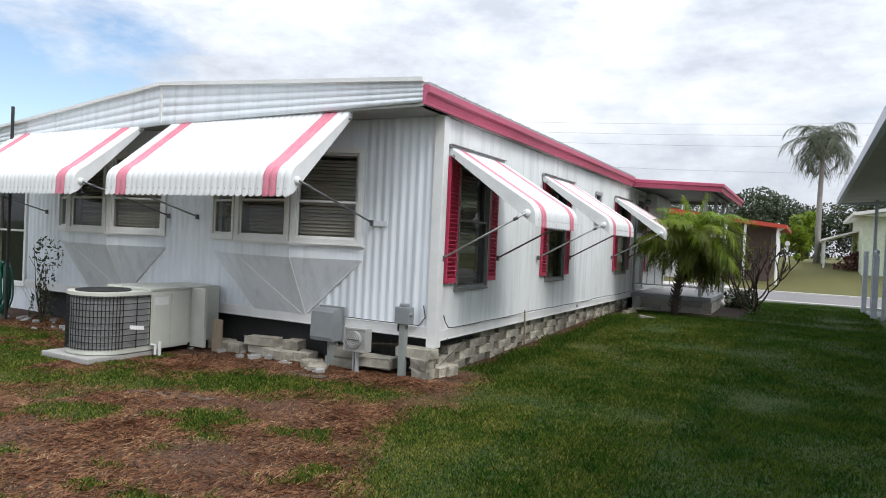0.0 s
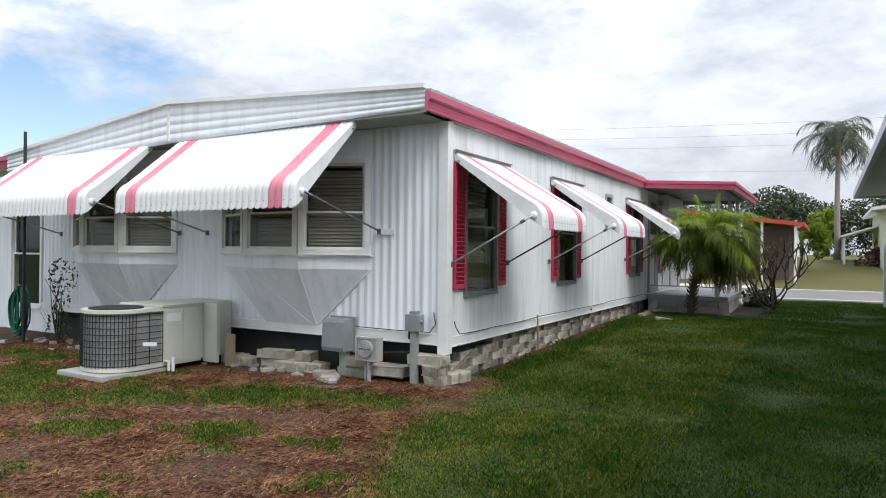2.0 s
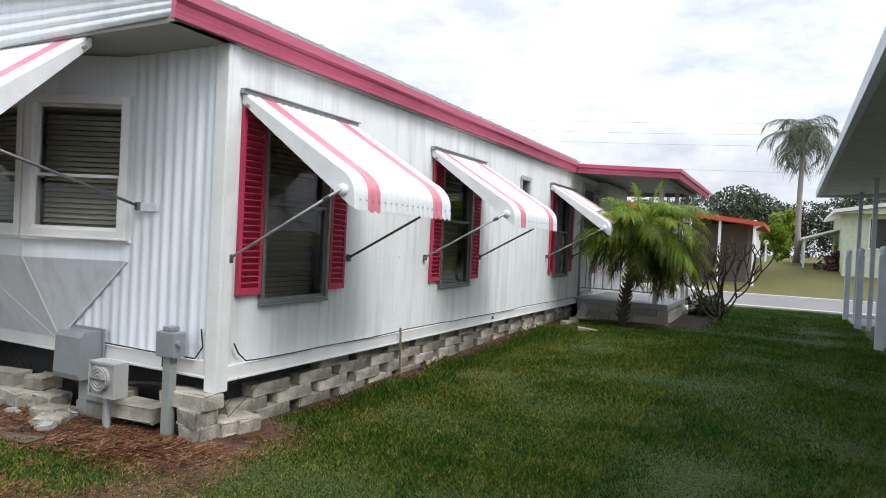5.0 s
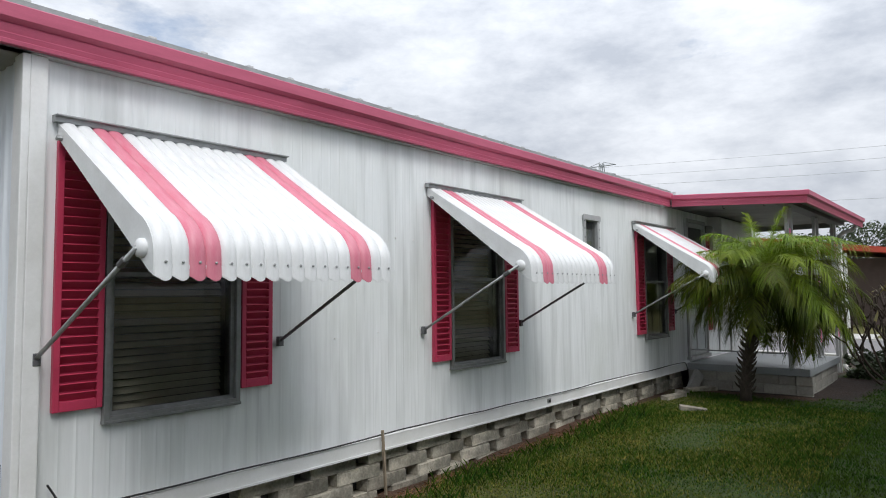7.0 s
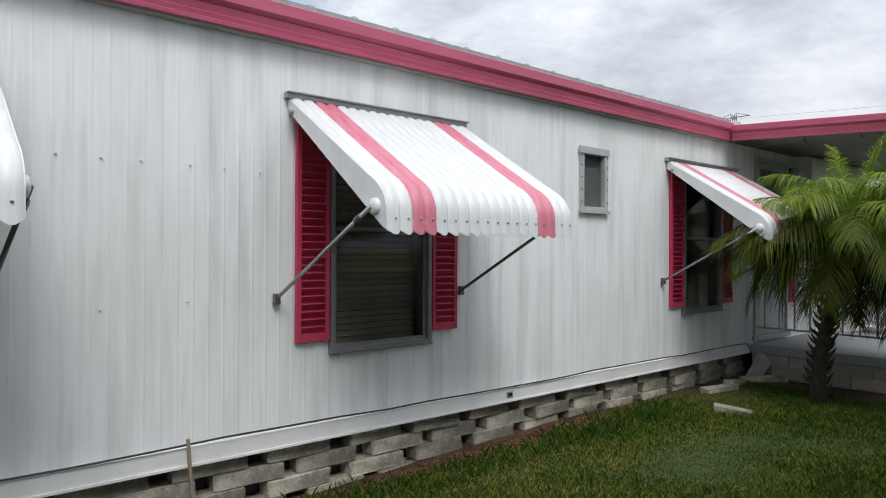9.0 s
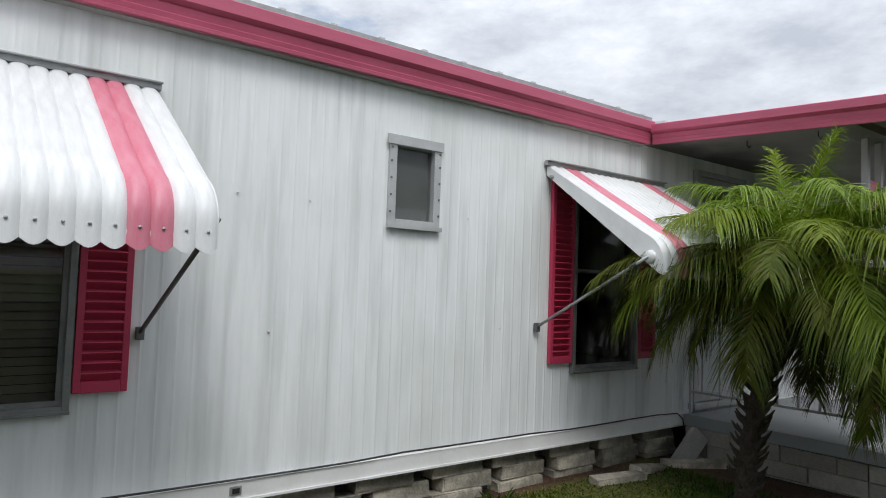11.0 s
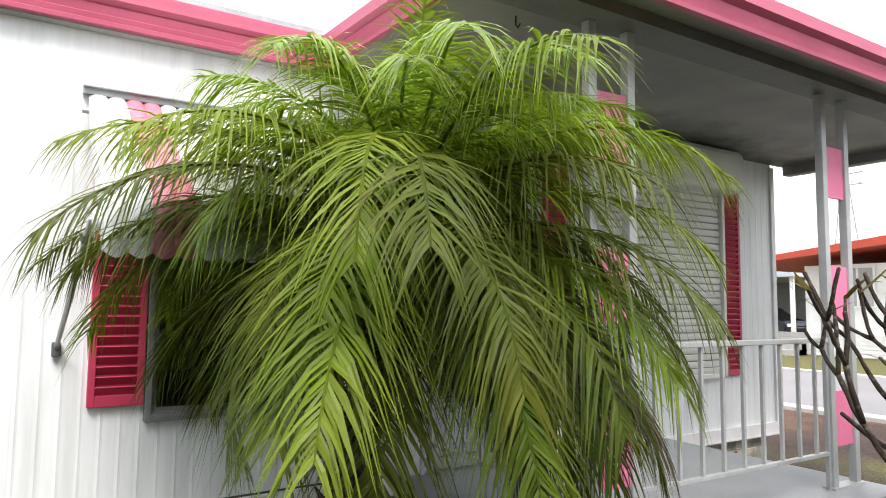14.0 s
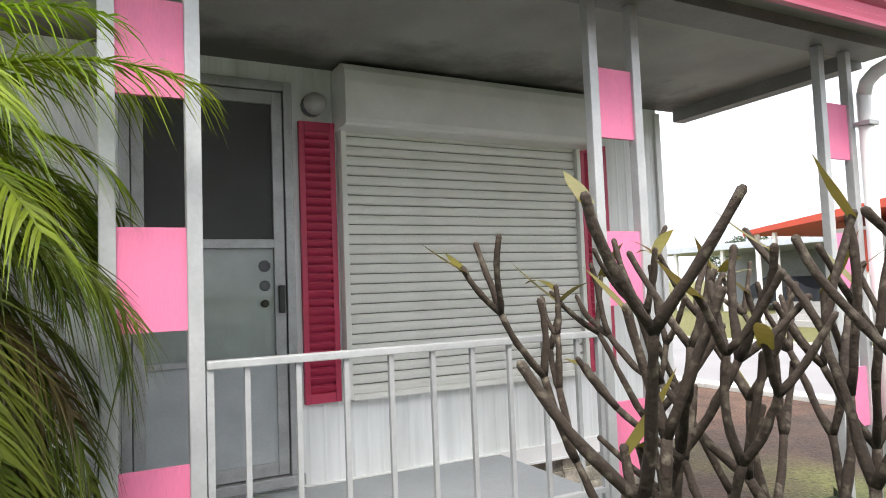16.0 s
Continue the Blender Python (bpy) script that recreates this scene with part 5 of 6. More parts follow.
def dwarf_palm():
    base = (1.05, 7.60, ground_z(1.05, 7.60))
    palm = thing("dwarf_date_palm", "bushy dwarf date palm with arching green fronds", "palm", pose(*base))
    crown = Vector((0.24, 0.11, 1.49))
    rp = random.Random(21)
    pts = [(0, 0, -0.05), (0.0, 0.0, 0.2), (0.03, 0.01, 0.5), (0.09, 0.04, 0.85), (0.19, 0.10, 1.2), tuple(crown)]
    tr = part("trunk", tube(bmesh.new(), pts, [0.08, 0.062, 0.054, 0.057, 0.08, 0.07], 12), M_TRUNK, palm, smooth=True)
    stub = mesh_of("leaf_base", tube(bmesh.new(), [(0, 0, 0), (0.045, 0, 0.035), (0.07, 0, 0.075)], [0.018, 0.012, 0.004], 5), M_TRUNK)
    for k in range(120):
        f = k / 120
        z = 0.12 + f * 1.26
        cx = np.interp(z, [q[2] for q in pts], [q[0] for q in pts])
        rad = np.interp(z, [0, 0.5, 0.85, 1.2], [0.07, 0.06, 0.063, 0.088])
        an = k * 2.399
        cy = np.interp(z, [q[2] for q in pts], [q[1] for q in pts])
        part("leaf_base", stub, None, tr, at=Matrix.Translation((cx + rad * 0.8 * math.cos(an), cy + rad * 0.8 * math.sin(an), z)) @ Matrix.Rotation(an, 4, 'Z'))
    n = 80
    for k in range(n):
        f = (k + 0.5) / n
        turn = k * 2.39996 + rp.uniform(-0.2, 0.2)
        if f > 0.70 and math.cos(turn + 0.55) > 0.55:
            continue  # old leaves cut away over the lawn
        elev = 76 - 88 * f ** 0.9 + rp.uniform(-12, 12)
        ln = rp.uniform(0.98, 1.26) * (0.74 if f < 0.12 else (0.9 if f < 0.3 else (1.0 if f < 0.65 else 0.9)))
        bend = rp.uniform(66, 122) if f < 0.6 else rp.uniform(60, 105)
        if f < 0.03:
            elev, bend = rp.uniform(78, 88), rp.uniform(12, 26)
        # the lower half takes the green that has the crown's shade in it
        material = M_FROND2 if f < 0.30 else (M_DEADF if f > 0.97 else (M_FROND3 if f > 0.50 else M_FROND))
        me = frond_mesh(100 + k, ln, elev, bend, 82, 0.21, 0.0084, material)
        part("frond", me, None, palm, at=Matrix.Translation(crown + Vector((0, 0, 0.06 * (1 - f)))) @ Matrix.Rotation(turn, 4, 'Z'))
    for k in range(13):
        turn = radians(-45 + 9 * k) + rp.uniform(-0.2, 0.2)
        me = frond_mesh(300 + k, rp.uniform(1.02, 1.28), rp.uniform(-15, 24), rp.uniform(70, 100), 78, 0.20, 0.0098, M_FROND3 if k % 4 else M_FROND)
        part("frond", me, None, palm, at=Matrix.Translation(crown - Vector((0, 0, 0.05))) @ Matrix.Rotation(turn, 4, 'Z'))
    for k in range(8):
        turn = radians(-176 + 10 * k) + rp.uniform(-0.15, 0.15)
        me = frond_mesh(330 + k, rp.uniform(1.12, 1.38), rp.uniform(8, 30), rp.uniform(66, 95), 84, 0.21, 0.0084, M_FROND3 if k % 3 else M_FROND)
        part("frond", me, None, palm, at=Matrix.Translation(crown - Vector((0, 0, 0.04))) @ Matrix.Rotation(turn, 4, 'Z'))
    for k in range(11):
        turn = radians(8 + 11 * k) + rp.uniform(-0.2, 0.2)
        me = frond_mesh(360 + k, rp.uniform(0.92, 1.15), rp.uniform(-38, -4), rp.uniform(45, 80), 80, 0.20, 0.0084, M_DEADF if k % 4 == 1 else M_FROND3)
        part("frond", me, None, palm, at=Matrix.Translation(crown - Vector((0, 0, 0.08))) @ Matrix.Rotation(turn, 4, 'Z'))
dwarf_palm()


def tall_palm(x, y, h, seed, label):
    palm = thing("tall_palm", label, "palm", pose(x, y, ground_z(x, y) - 0.05), "tall palms")
    part("trunk", tube(bmesh.new(), [(0, 0, -0.1), (0.03, 0, 0.6), (0.0, 0, h * 0.5), (0.05, 0, h - 0.9), (0.05, 0, h)], [0.22, 0.17, 0.145, 0.13, 0.11], 12), M_GTRUNK, palm, smooth=True)
    rp = random.Random(seed)
    for k in range(22):
        f = k / 22
        me = frond_mesh(seed * 50 + k, rp.uniform(2.1, 2.9), 84 - 108 * f, rp.uniform(90, 175), 38, 0.68, 0.045, M_FARFR)
        part("frond", me, None, palm, at=Matrix.Translation((0.05, 0, h)) @ Matrix.Rotation(k * 2.4 + rp.uniform(-0.2, 0.2), 4, 'Z'))


tall_palm(3.75, 41.0, 7.4, 3, "tall grey-trunked palm with ragged drooping fronds")
tall_palm(9.9, 30.0, 8.2, 5, "tall palm standing before the pale green house")


def plumeria():
    base = (2.25, 10.10, ground_z(2.25, 10.10))
    pl = thing("plumeria_bush", "nearly leafless plumeria with knobbly dark brown branches", "shrub", pose(*base))
    rp = random.Random(52)
    tips = []

    def limb(p, d, length, r, level):
        pts, rad = [p.copy()], [r]
        q, dd = p.copy(), d.copy()
        for k in range(7):
            dd = (dd + Vector((rp.uniform(-.13, .13), rp.uniform(-.13, .13), 0.13 if level < 3 else 0.07))).normalized()
            q = q + dd * (length / 7)
            pts.append(q.copy())
            rad.append(r * (1 - 0.03 * (k + 1)) * (1.0 + rp.uniform(-0.12, 0.14)))
        end = level >= 5 or q.z > 1.25 or q.x < -0.70 or (level >= 3 and rp.random() < 0.30)
        if end:
            # a blunt, slightly swollen tip
            pts += [q + dd * 0.012, q + dd * 0.020]
            rad += [rad[-1] * 1.05, rad[-1] * 0.55]
        part("branch", tube(bmesh.new(), pts, rad, 8), M_BARK, pl, smooth=True)
        if end:
            tips.append((q, dd))
            return
        kids = 3 if rp.random() < 0.16 else 2
        a0 = rp.uniform(0, math.tau)
        for k in range(kids):
            side = dd.cross(Vector((0.3, 0.2, 1))).normalized()
            side = Matrix.Rotation(a0 + math.tau * k / kids, 3, dd) @ side
            nd = (dd + side * rp.uniform(0.35, 0.85)).normalized()
            if nd.z < 0.02:
                nd.z = 0.06
                nd.normalize()
            limb(q, nd, length * rp.uniform(0.62, 1.05), r * 0.86, level + 1)

    for k in range(9):
        an = k * 2.4 + 0.5
        tilt = (0.15, 2.2, 1.5, 2.6, 1.2, 2.0, 0.7, 2.8, 1.8)[k]
        d = Vector((math.cos(an) * tilt, math.sin(an) * tilt, 1)).normalized()
        limb(Vector((0.07 * math.cos(an), 0.07 * math.sin(an), -0.02 + 0.03 * k)), d, rp.uniform(0.36, 0.52), 0.0185, 1)
    for i, (q, d) in enumerate(tips):
        if i % 3 == 0:
            for k in range(rp.choice((1, 1, 2))):
                an = rp.uniform(0, math.tau)
                way = (d * 0.7 + Vector((math.cos(an), math.sin(an), rp.uniform(-0.1, 0.6)))).normalized()
                bm = bmesh.new()
                leaf_strip(bm, Vector((0, 0, 0)), way, way.cross(Vector((0.2, 0.1, 1))).normalized(), rp.uniform(0.13, 0.22), 0.042, rp.uniform(-0.2, 0.5), 6)
                part("leaf", bm, M_PLEAF, pl, at=Matrix.Translation(q))
plumeria()


def leaf_cloud(name, lumps, count, size, material, seed, parent):
    """A crown of many small leaves on uneven lumps: (x, y, z, rx, ry, rz)."""
    rnd = np.random.RandomState(seed)
    verts, faces = [], []
    vol = np.array([r[3] * r[4] * r[5] for r in lumps]) ** 0.67
    for r, share in zip(lumps, vol / vol.sum()):
        m = int(count * share)
        d = rnd.normal(size=(m, 3))
        d /= np.linalg.norm(d, axis=1)[:, None]
        rad = rnd.uniform(0.62, 1.08, m) ** 0.6
        c = np.array(r[:3]) + d * np.array(r[3:]) * rad[:, None]
        for p in c:
            if p[2] < 0.02:
                continue
            a1, b1 = rnd.normal(size=3), rnd.normal(size=3)
            a1 /= np.linalg.norm(a1)
            b1 -= a1 * a1.dot(b1)
            b1 /= np.linalg.norm(b1)
            s = size * rnd.uniform(0.6, 1.4)
            i = len(verts)
            verts += [tuple(p - a1 * s), tuple(p + b1 * s * 0.45), tuple(p + a1 * s), tuple(p - b1 * s * 0.45)]
            faces.append((i, i + 1, i + 2, i + 3))
    me = bpy.data.meshes.new(name)
    me.from_pydata(verts, [], faces)
    me.materials.append(material)
    return part(name, me, None, parent)


def tree(x, y, h, r, seed, material, label, name="tree", leaves=3800, size=0.22, trunk=0.35):
    tr = thing(name, label, "tree", pose(x, y, ground_z(x, y) - 0.03))
    rnd = random.Random(seed)
    bm = bmesh.new()
    tube(bm, [(0, 0, -0.1), (0.05, 0, h * trunk), (0, 0.1, h * 0.7)], [0.06 * r, 0.05 * r, 0.02 * r], 8)
    for k in range(5):
        an = k * 1.26
        tube(bm, [(0.03, 0, h * trunk * rnd.uniform(0.7, 1.2)), (r * 0.5 * math.cos(an), r * 0.5 * math.sin(an), h * 0.65)], [0.035 * r, 0.01 * r], 6)
    part("trunk", bm, M_BARK, tr)
    lumps = []
    for k in range(11):
        an, rr = rnd.uniform(0, math.tau), r * rnd.uniform(0.1, 0.68)
        s = r * rnd.uniform(0.28, 0.52)
        lumps.append((rr * math.cos(an), rr * math.sin(an), h * rnd.uniform(trunk + 0.12, 0.98) - s * 0.5, s, s, s * 0.75))
    leaf_cloud("crown", lumps, leaves, size, material, seed, tr)
    return tr


for i, (x, y, h, r) in enumerate(((-3, 84, 8.6, 6), (3, 88, 9.4, 7), (9, 86, 8.8, 6.5), (-10, 92, 9.5, 7), (15, 92, 8.2, 7), (-18, 95, 8.5, 7), (22, 95, 8.5, 7), (-42, 90, 7, 7), (-55, 85, 7, 7))):
    tree(x, y, h, r, 200 + i, M_DKTREE, "dark broad-crowned tree at the end of the street", leaves=9500, size=0.2, trunk=0.12)
tree(2.6, 46, 3.5, 1.45, 301, M_LITREE, "bright lime green tree on the far lawn", leaves=2600, size=0.14, trunk=0.22)
tree(2.75, 40, 2.2, 0.85, 302, M_LITREE, "bright lime green bush on the far lawn", "bush", 2200, 0.12, 0.08)
tree(6.9, 37, 1.9, 1.3, 303, M_LITREE, "yellow-green bush before the pale green house", "bush", 1600, 0.13, 0.05)
tree(5.7, 35.5, 1.0, 1.1, 304, M_REDLEAF, "low dark red shrub on the far lawn", "bush", 1300, 0.10, 0.02)
for i, x in enumerate((8.6, 10.2, 12.0, 13.8)):
    tree(x, 31.6, 1.5, 0.8, 310 + i, M_LITREE, "yellow-green bush along the house front", "bush", 900, 0.12, 0.05)
rw = random.Random(9)
wd = thing("weedy_shrub", "thin straggly shrub growing by the end wall", "shrub", pose(-5.95, -0.42, 0))
for k in range(9):
    bm = bmesh.new()
    tube(bm, [(0, 0, -0.02), (rw.uniform(-.1, .1), rw.uniform(-.08, .08), 0.4), (rw.uniform(-.3, .3), rw.uniform(-.15, .15), rw.uniform(0.7, 1.1))], [0.008, 0.006, 0.003], 5)
    part("stem", bm, M_BARK, wd)
leaf_cloud("leaves", [(0, 0, 0.25, .22, .15, .22), (0.1, 0, 0.55, .15, .12, .2), (0.1, 0, .95, .25, .15, .25)], 260, 0.03, M_DKTREE, 4, wd)
tree(1.95, 11.0, 0.45, 0.5, 320, M_DKTREE, "low leafy groundcover round the plumeria", "groundcover", 900, 0.05, 0.02)


# ---- neighbour: carport and sided wall ----
NX = 4.70
sd = thing("wall_neighbour", "pale lap-sided wall of the neighbouring home", "wall", kind="structure")
part("core", boxes((NX + 0.03, 9.0, -9.0, 1.68, 0, 3.0)), M_SIDING, sd)
me = mesh_of("siding_board", prism(bmesh.new(), [(NX - 0.014, 0.0), (NX + 0.008, 0.15), (NX + 0.03, 0.15), (NX + 0.03, -0.004), (NX - 0.008, -0.004)], 1, -9.0, 1.67), M_SIDING)
for i in range(20):
    part("siding_board", me, None, sd, at=pose(0, 0, 0.05 + i * 0.148))
part("corner_board", boxes((NX - 0.012, NX + 0.06, 1.67, 1.73, 0.02, 3.02)), M_WHITE, sd)
bm = bmesh.new()
prism(bm, [(3.93, 2.80), (9.0, 3.12), (9.0, 3.22), (3.93, 2.90)], 1, -9.0, 14.4)
solid("carport_roof", bm, M_SOFFIT, "pale metal carport roof with a plain underside", "roof", kind="structure")
solid("carport_fascia", boxes((3.86, 3.93, -9.0, 14.45, 2.77, 2.92), (3.86, 9.0, 14.4, 14.46, 2.77, 2.92)), M_NPOST, "pale grey gutter along the carport eave", "gutter", kind="structure")
solid("carport_floor", boxes((NX - 0.1, 9.2, 1.72, 14.6, -0.1, 0.05)), M_SHADEC, "grey concrete carport floor, coloured darker for the shade under the roof", "floor", kind="structure")
solid("wall_far_carport", boxes((8.6, 8.7, 1.6, 14.0, 0.0, 0.0001 + 1.0)), M_SIDING, "low pale wall closing the carport", "wall", kind="structure")
for y in (3.8, 6.1, 8.4, 10.9, 13.8):
    solid("carport_post", boxes((NX - 0.03, NX + 0.045, y - 0.038, y + 0.038, 0.02, 2.85), bevel=0.004), M_NPOST, "pale grey square carport post", "post", group="carport posts")
for y in (5.15, 7.9, 11.2, 14.1):
    fp = thing("fence_post", "pale grey fence post with a round cap", "post", pose(NX - 0.14, y, 0), "fence posts")
    part("shaft", boxes((-0.055, 0.055, -0.055, 0.055, 0, 1.46), bevel=0.006), M_NPOST, fp)
    part("cap", tube(bmesh.new(), [(0, 0, 1.46), (0, 0, 1.48), (0, 0, 1.53), (0, 0, 1.58), (0, 0, 1.60)], [0.05, 0.035, 0.062, 0.045, 0.01], 12), M_NPOST, fp, smooth=True)


def patio_chair(m):
    ch = thing("patio_chair", "dark metal patio armchair on the carport", "chair", m, "patio chairs")
    part("seat", boxes((-0.26, 0.26, -0.25, 0.25, 0.40, 0.44), bevel=0.01), M_BLACK, ch)
    part("backrest", boxes((-0.26, 0.26, -0.02, 0.02, 0.0, 0.62), bevel=0.01), M_BLACK, ch, at=pose(0, 0.25, 0.42, -14, 0, 0))
    for x in (-0.27, 0.27):
        part("armrest", tube(bmesh.new(), [(x, -0.25, 0.02), (x, -0.27, 0.6), (x, -0.2, 0.64), (x, 0.28, 0.64)], 0.014, 6), M_BLACK, ch)
        part("leg", tube(bmesh.new(), [(x, 0.22, 0.42), (x, 0.3, 0.0)], 0.014, 6), M_BLACK, ch)


patio_chair(pose(5.15, 5.5, 0.05, 0, 0, 75))
patio_chair(pose(5.2, 4.15, 0.05, 0, 0, 115))
patio_chair(pose(6.4, 6.3, 0.05, 0, 0, -20))
tb = thing("patio_table", "small dark round patio table", "table", pose(5.75, 4.9, 0.05))
part("tabletop", tube(bmesh.new(), [(0, 0, 0.68), (0, 0, 0.71)], 0.38, 20), M_BLACK, tb)
part("leg", tube(bmesh.new(), [(0, 0, 0), (0, 0, 0.68)], [0.16, 0.03], 10), M_BLACK, tb)
solid("covered_grill", boxes((4.80, 5.38, 2.0, 2.65, 0.05, 1.15), bevel=0.08), M_BLACK, "barbecue under a black cover on the carport", "grill")


def pot_plant(x, y, h, r, material, pot, label, spiky):
    pp = thing("potted_plant", label, "plant", pose(x, y, 0.05), "potted plants")
    part("pot", tube(bmesh.new(), [(0, 0, 0), (0, 0, h * 0.9), (0, 0, h)], [r * 0.75, r, r * 1.05], 14), pot, pp, smooth=True)
    bm = bmesh.new()
    rnd = random.Random(int(x * 10 + y))
    for k in range(34):
        an, tilt = rnd.uniform(0, math.tau), rnd.uniform(0.15, 1.1)
        way = Vector((math.cos(an) * tilt, math.sin(an) * tilt, 1)).normalized()
        leaf_strip(bm, Vector((0, 0, h)), way, way.cross(Vector((0.1, 0, 1))).normalized(), rnd.uniform(0.3, 0.66) * spiky, 0.04, 0.2 if spiky > 0.9 else 0.7, 4)
    part("leaves", bm, material, pp)


pot_plant(4.95, 4.85, 0.26, 0.17, M_DKTREE, M_BLACK, "spiky dark green plant in a black pot", 1.35)
pot_plant(4.92, 3.2, 0.17, 0.11, M_FROND, M_TERRA, "leafy plant in a terracotta pot", 0.7)
pot_plant(4.95, 6.8, 0.24, 0.15, M_DKTREE, M_BLACK, "spiky dark green plant in a black pot", 1.1)


# ---- houses across the street ----
def far_window(parent, x0, x1, y, z0, z1, mullions, frame_mat=M_WHITE, glass=M_SCREEN):
    wn_ = part("window", boxes((x0 - 0.06, x1 + 0.06, y - 0.05, y + 0.02, z0 - 0.06, z0)), frame_mat, parent)
    part("head", boxes((x0 - 0.06, x1 + 0.06, y - 0.05, y + 0.02, z1, z1 + 0.06)), frame_mat, wn_)
    for k in range(mullions + 1):
        xm = x0 + (x1 - x0) * k / mullions
        part("mullion", boxes((xm - 0.03, xm + 0.03, y - 0.05, y + 0.02, z0, z1)), frame_mat, wn_)
        if k < mullions:
            part("pane", boxes((xm + 0.03, xm + (x1 - x0) / mullions - 0.03, y - 0.02, y - 0.012, z0, z1)), glass, wn_)
    return wn_


rh_ = thing("red_roofed_house", "white house with an orange-red roof across the street", "house", pose(0.5, 0, 0))
part("wall", boxes((-8.7, -2.6, 27.0, 34.0, 0, 2.72)), M_WHITE, rh_)
part("wall", boxes((-2.6, 1.3, 27.6, 34.0, 0, 2.6)), M_BROWN, rh_, "brown screened porch wall")
rf = part("roof", prism(bmesh.new(), [(-10.9, 2.86), (-4.6, 3.55), (1.95, 2.66), (1.95, 2.50), (-4.6, 3.28), (-10.9, 2.72)], 1, 26.1, 34.5), M_REDROOF, rh_)
for x in (-10.6, -10.0, 1.6, 0.3, -1.1):
    part("porch_post", boxes((x - 0.05, x + 0.05, 26.3, 26.4, 0, 2.75)), M_WHITE, rh_)
part("shutter", boxes((-8.05, -7.72, 26.94, 26.99, 1.49, 2.62)), M_REDROOF, rh_, "orange-red shutter")
part("shutter", boxes((-4.2, -3.9, 26.94, 26.99, 1.49, 2.62)), M_REDROOF, rh_, "orange-red shutter")
far_window(rh_, -7.6, -6.7, 27.0, 1.5, 2.6, 2, glass=M_CURT)
far_window(rh_, -6.2, -4.3, 27.0, 1.5, 2.6, 3, glass=M_CURT)
for k in range(4):
    part("step", boxes((-10.4, -8.7, 26.2 + 0.25 * k, 27.2, 0.0, 0.17 * (k + 1))), M_CONC, rh_)
for k in range(6):
    part("skirt_board", boxes((-8.72, -2.6, 26.96, 27.0, 0.03 + k * 0.12, 0.13 + k * 0.12)), M_WHITE, rh_)
part("downspout", tube(bmesh.new(), [(1.9, 26.2, 2.6), (1.6, 26.25, 2.4), (1.6, 26.25, 0.1)], 0.06, 8), M_WHITE, rh_)

cp = thing("far_carport", "long flat-roofed carport across the street", "carport", pose(0, 0, 0))
part("roof", boxes((-22, -12.2, 33.2, 40, 2.72, 3.0), bevel=0.02), M_NPOST, cp)
part("back_wall", boxes((-22, -11.5, 39.6, 40, 0, 2.75)), M_GREYBOX, cp)
for x in (-20, -17.3, -14.6, -12.4):
    part("post", boxes((x - 0.07, x + 0.07, 33.4, 33.54, 0, 2.72)), M_WHITE, cp)


def parked_car(m):
    car = thing("parked_car", "dark blue estate car parked under a carport", "car", m)
    prof = [(-2.1, 0.35), (-2.15, 0.62), (-2.0, 0.85), (-1.2, 0.95), (-0.6, 1.42), (0.9, 1.45), (1.75, 1.0), (2.1, 0.9), (2.15, 0.45), (2.1, 0.3)]
    bm = prism(bmesh.new(), prof, 1, -0.86, 0.86)
    bmesh.ops.bevel(bm, geom=list(bm.edges), offset=0.06, segments=2, affect='EDGES')
    part("body", bm, M_CAR, car, smooth=False)
    for s in (-1, 1):
        part("side_window", prism(bmesh.new(), [(-1.0, 0.98), (-0.52, 1.34), (0.82, 1.36), (1.45, 1.02)], 1, s * 0.862, s * 0.868), M_BLACK, car)
        for x in (-1.35, 1.35):
            wheel = part("wheel", tube(bmesh.new(), [(x, s * 0.68, 0.32), (x, s * 0.88, 0.32)], 0.32, 18), M_BLACK, car)
            part("rim", tube(bmesh.new(), [(x, s * 0.88, 0.32), (x, s * 0.895, 0.32)], 0.20, 14), M_ALU, wheel)
        part("tail_light", boxes((2.08, 2.15, s * 0.6 - 0.12, s * 0.6 + 0.12, 0.7, 0.86)), M_REDROOF, car)
        part("headlight", boxes((-2.17, -2.1, s * 0.6 - 0.14, s * 0.6 + 0.14, 0.62, 0.76)), M_WHITE, car)


parked_car(pose(-15.2, 35.4, 0.01, 0, 0, 172))

gh = thing("green_house", "pale green house with a long row of dark windows", "house", pose(0, 0, 0.25))
part("wall", boxes((5.6, 22, 33.0, 42, 0, 3.3)), M_GREENH, gh)
part("gable", prism(bmesh.new(), [(5.2, 3.2), (13.5, 4.5), (22, 3.2)], 1, 32.4, 33.0), M_GREENH, gh)
part("roof", prism(bmesh.new(), [(5.1, 3.2), (13.5, 4.55), (22.4, 3.2), (22.4, 3.36), (13.5, 4.75), (5.1, 3.36)], 1, 32.2, 42.2), M_WHITE, gh)
far_window(gh, 6.6, 13.5, 33.0, 1.65, 3.0, 7, glass=M_DARK)
far_window(gh, 14.2, 20.5, 33.0, 1.65, 3.0, 6, glass=M_DARK)
part("porch_roof", prism(bmesh.new(), [(3.9, 2.0), (5.6, 2.55), (5.6, 2.65), (3.9, 2.1)], 1, 36, 42), M_WHITE, gh)
for y in (36.2, 39, 41.8):
    part("porch_post", boxes((4.0, 4.1, y, y + 0.1, 0, 2.05)), M_WHITE, gh)
wh = thing("far_house", "small white bungalow far down the street", "house", pose(0, 0, 1.0))
part("wall", boxes((-2.0, 0.8, 62, 70, 0, 2.6)), M_WHITE, wh)
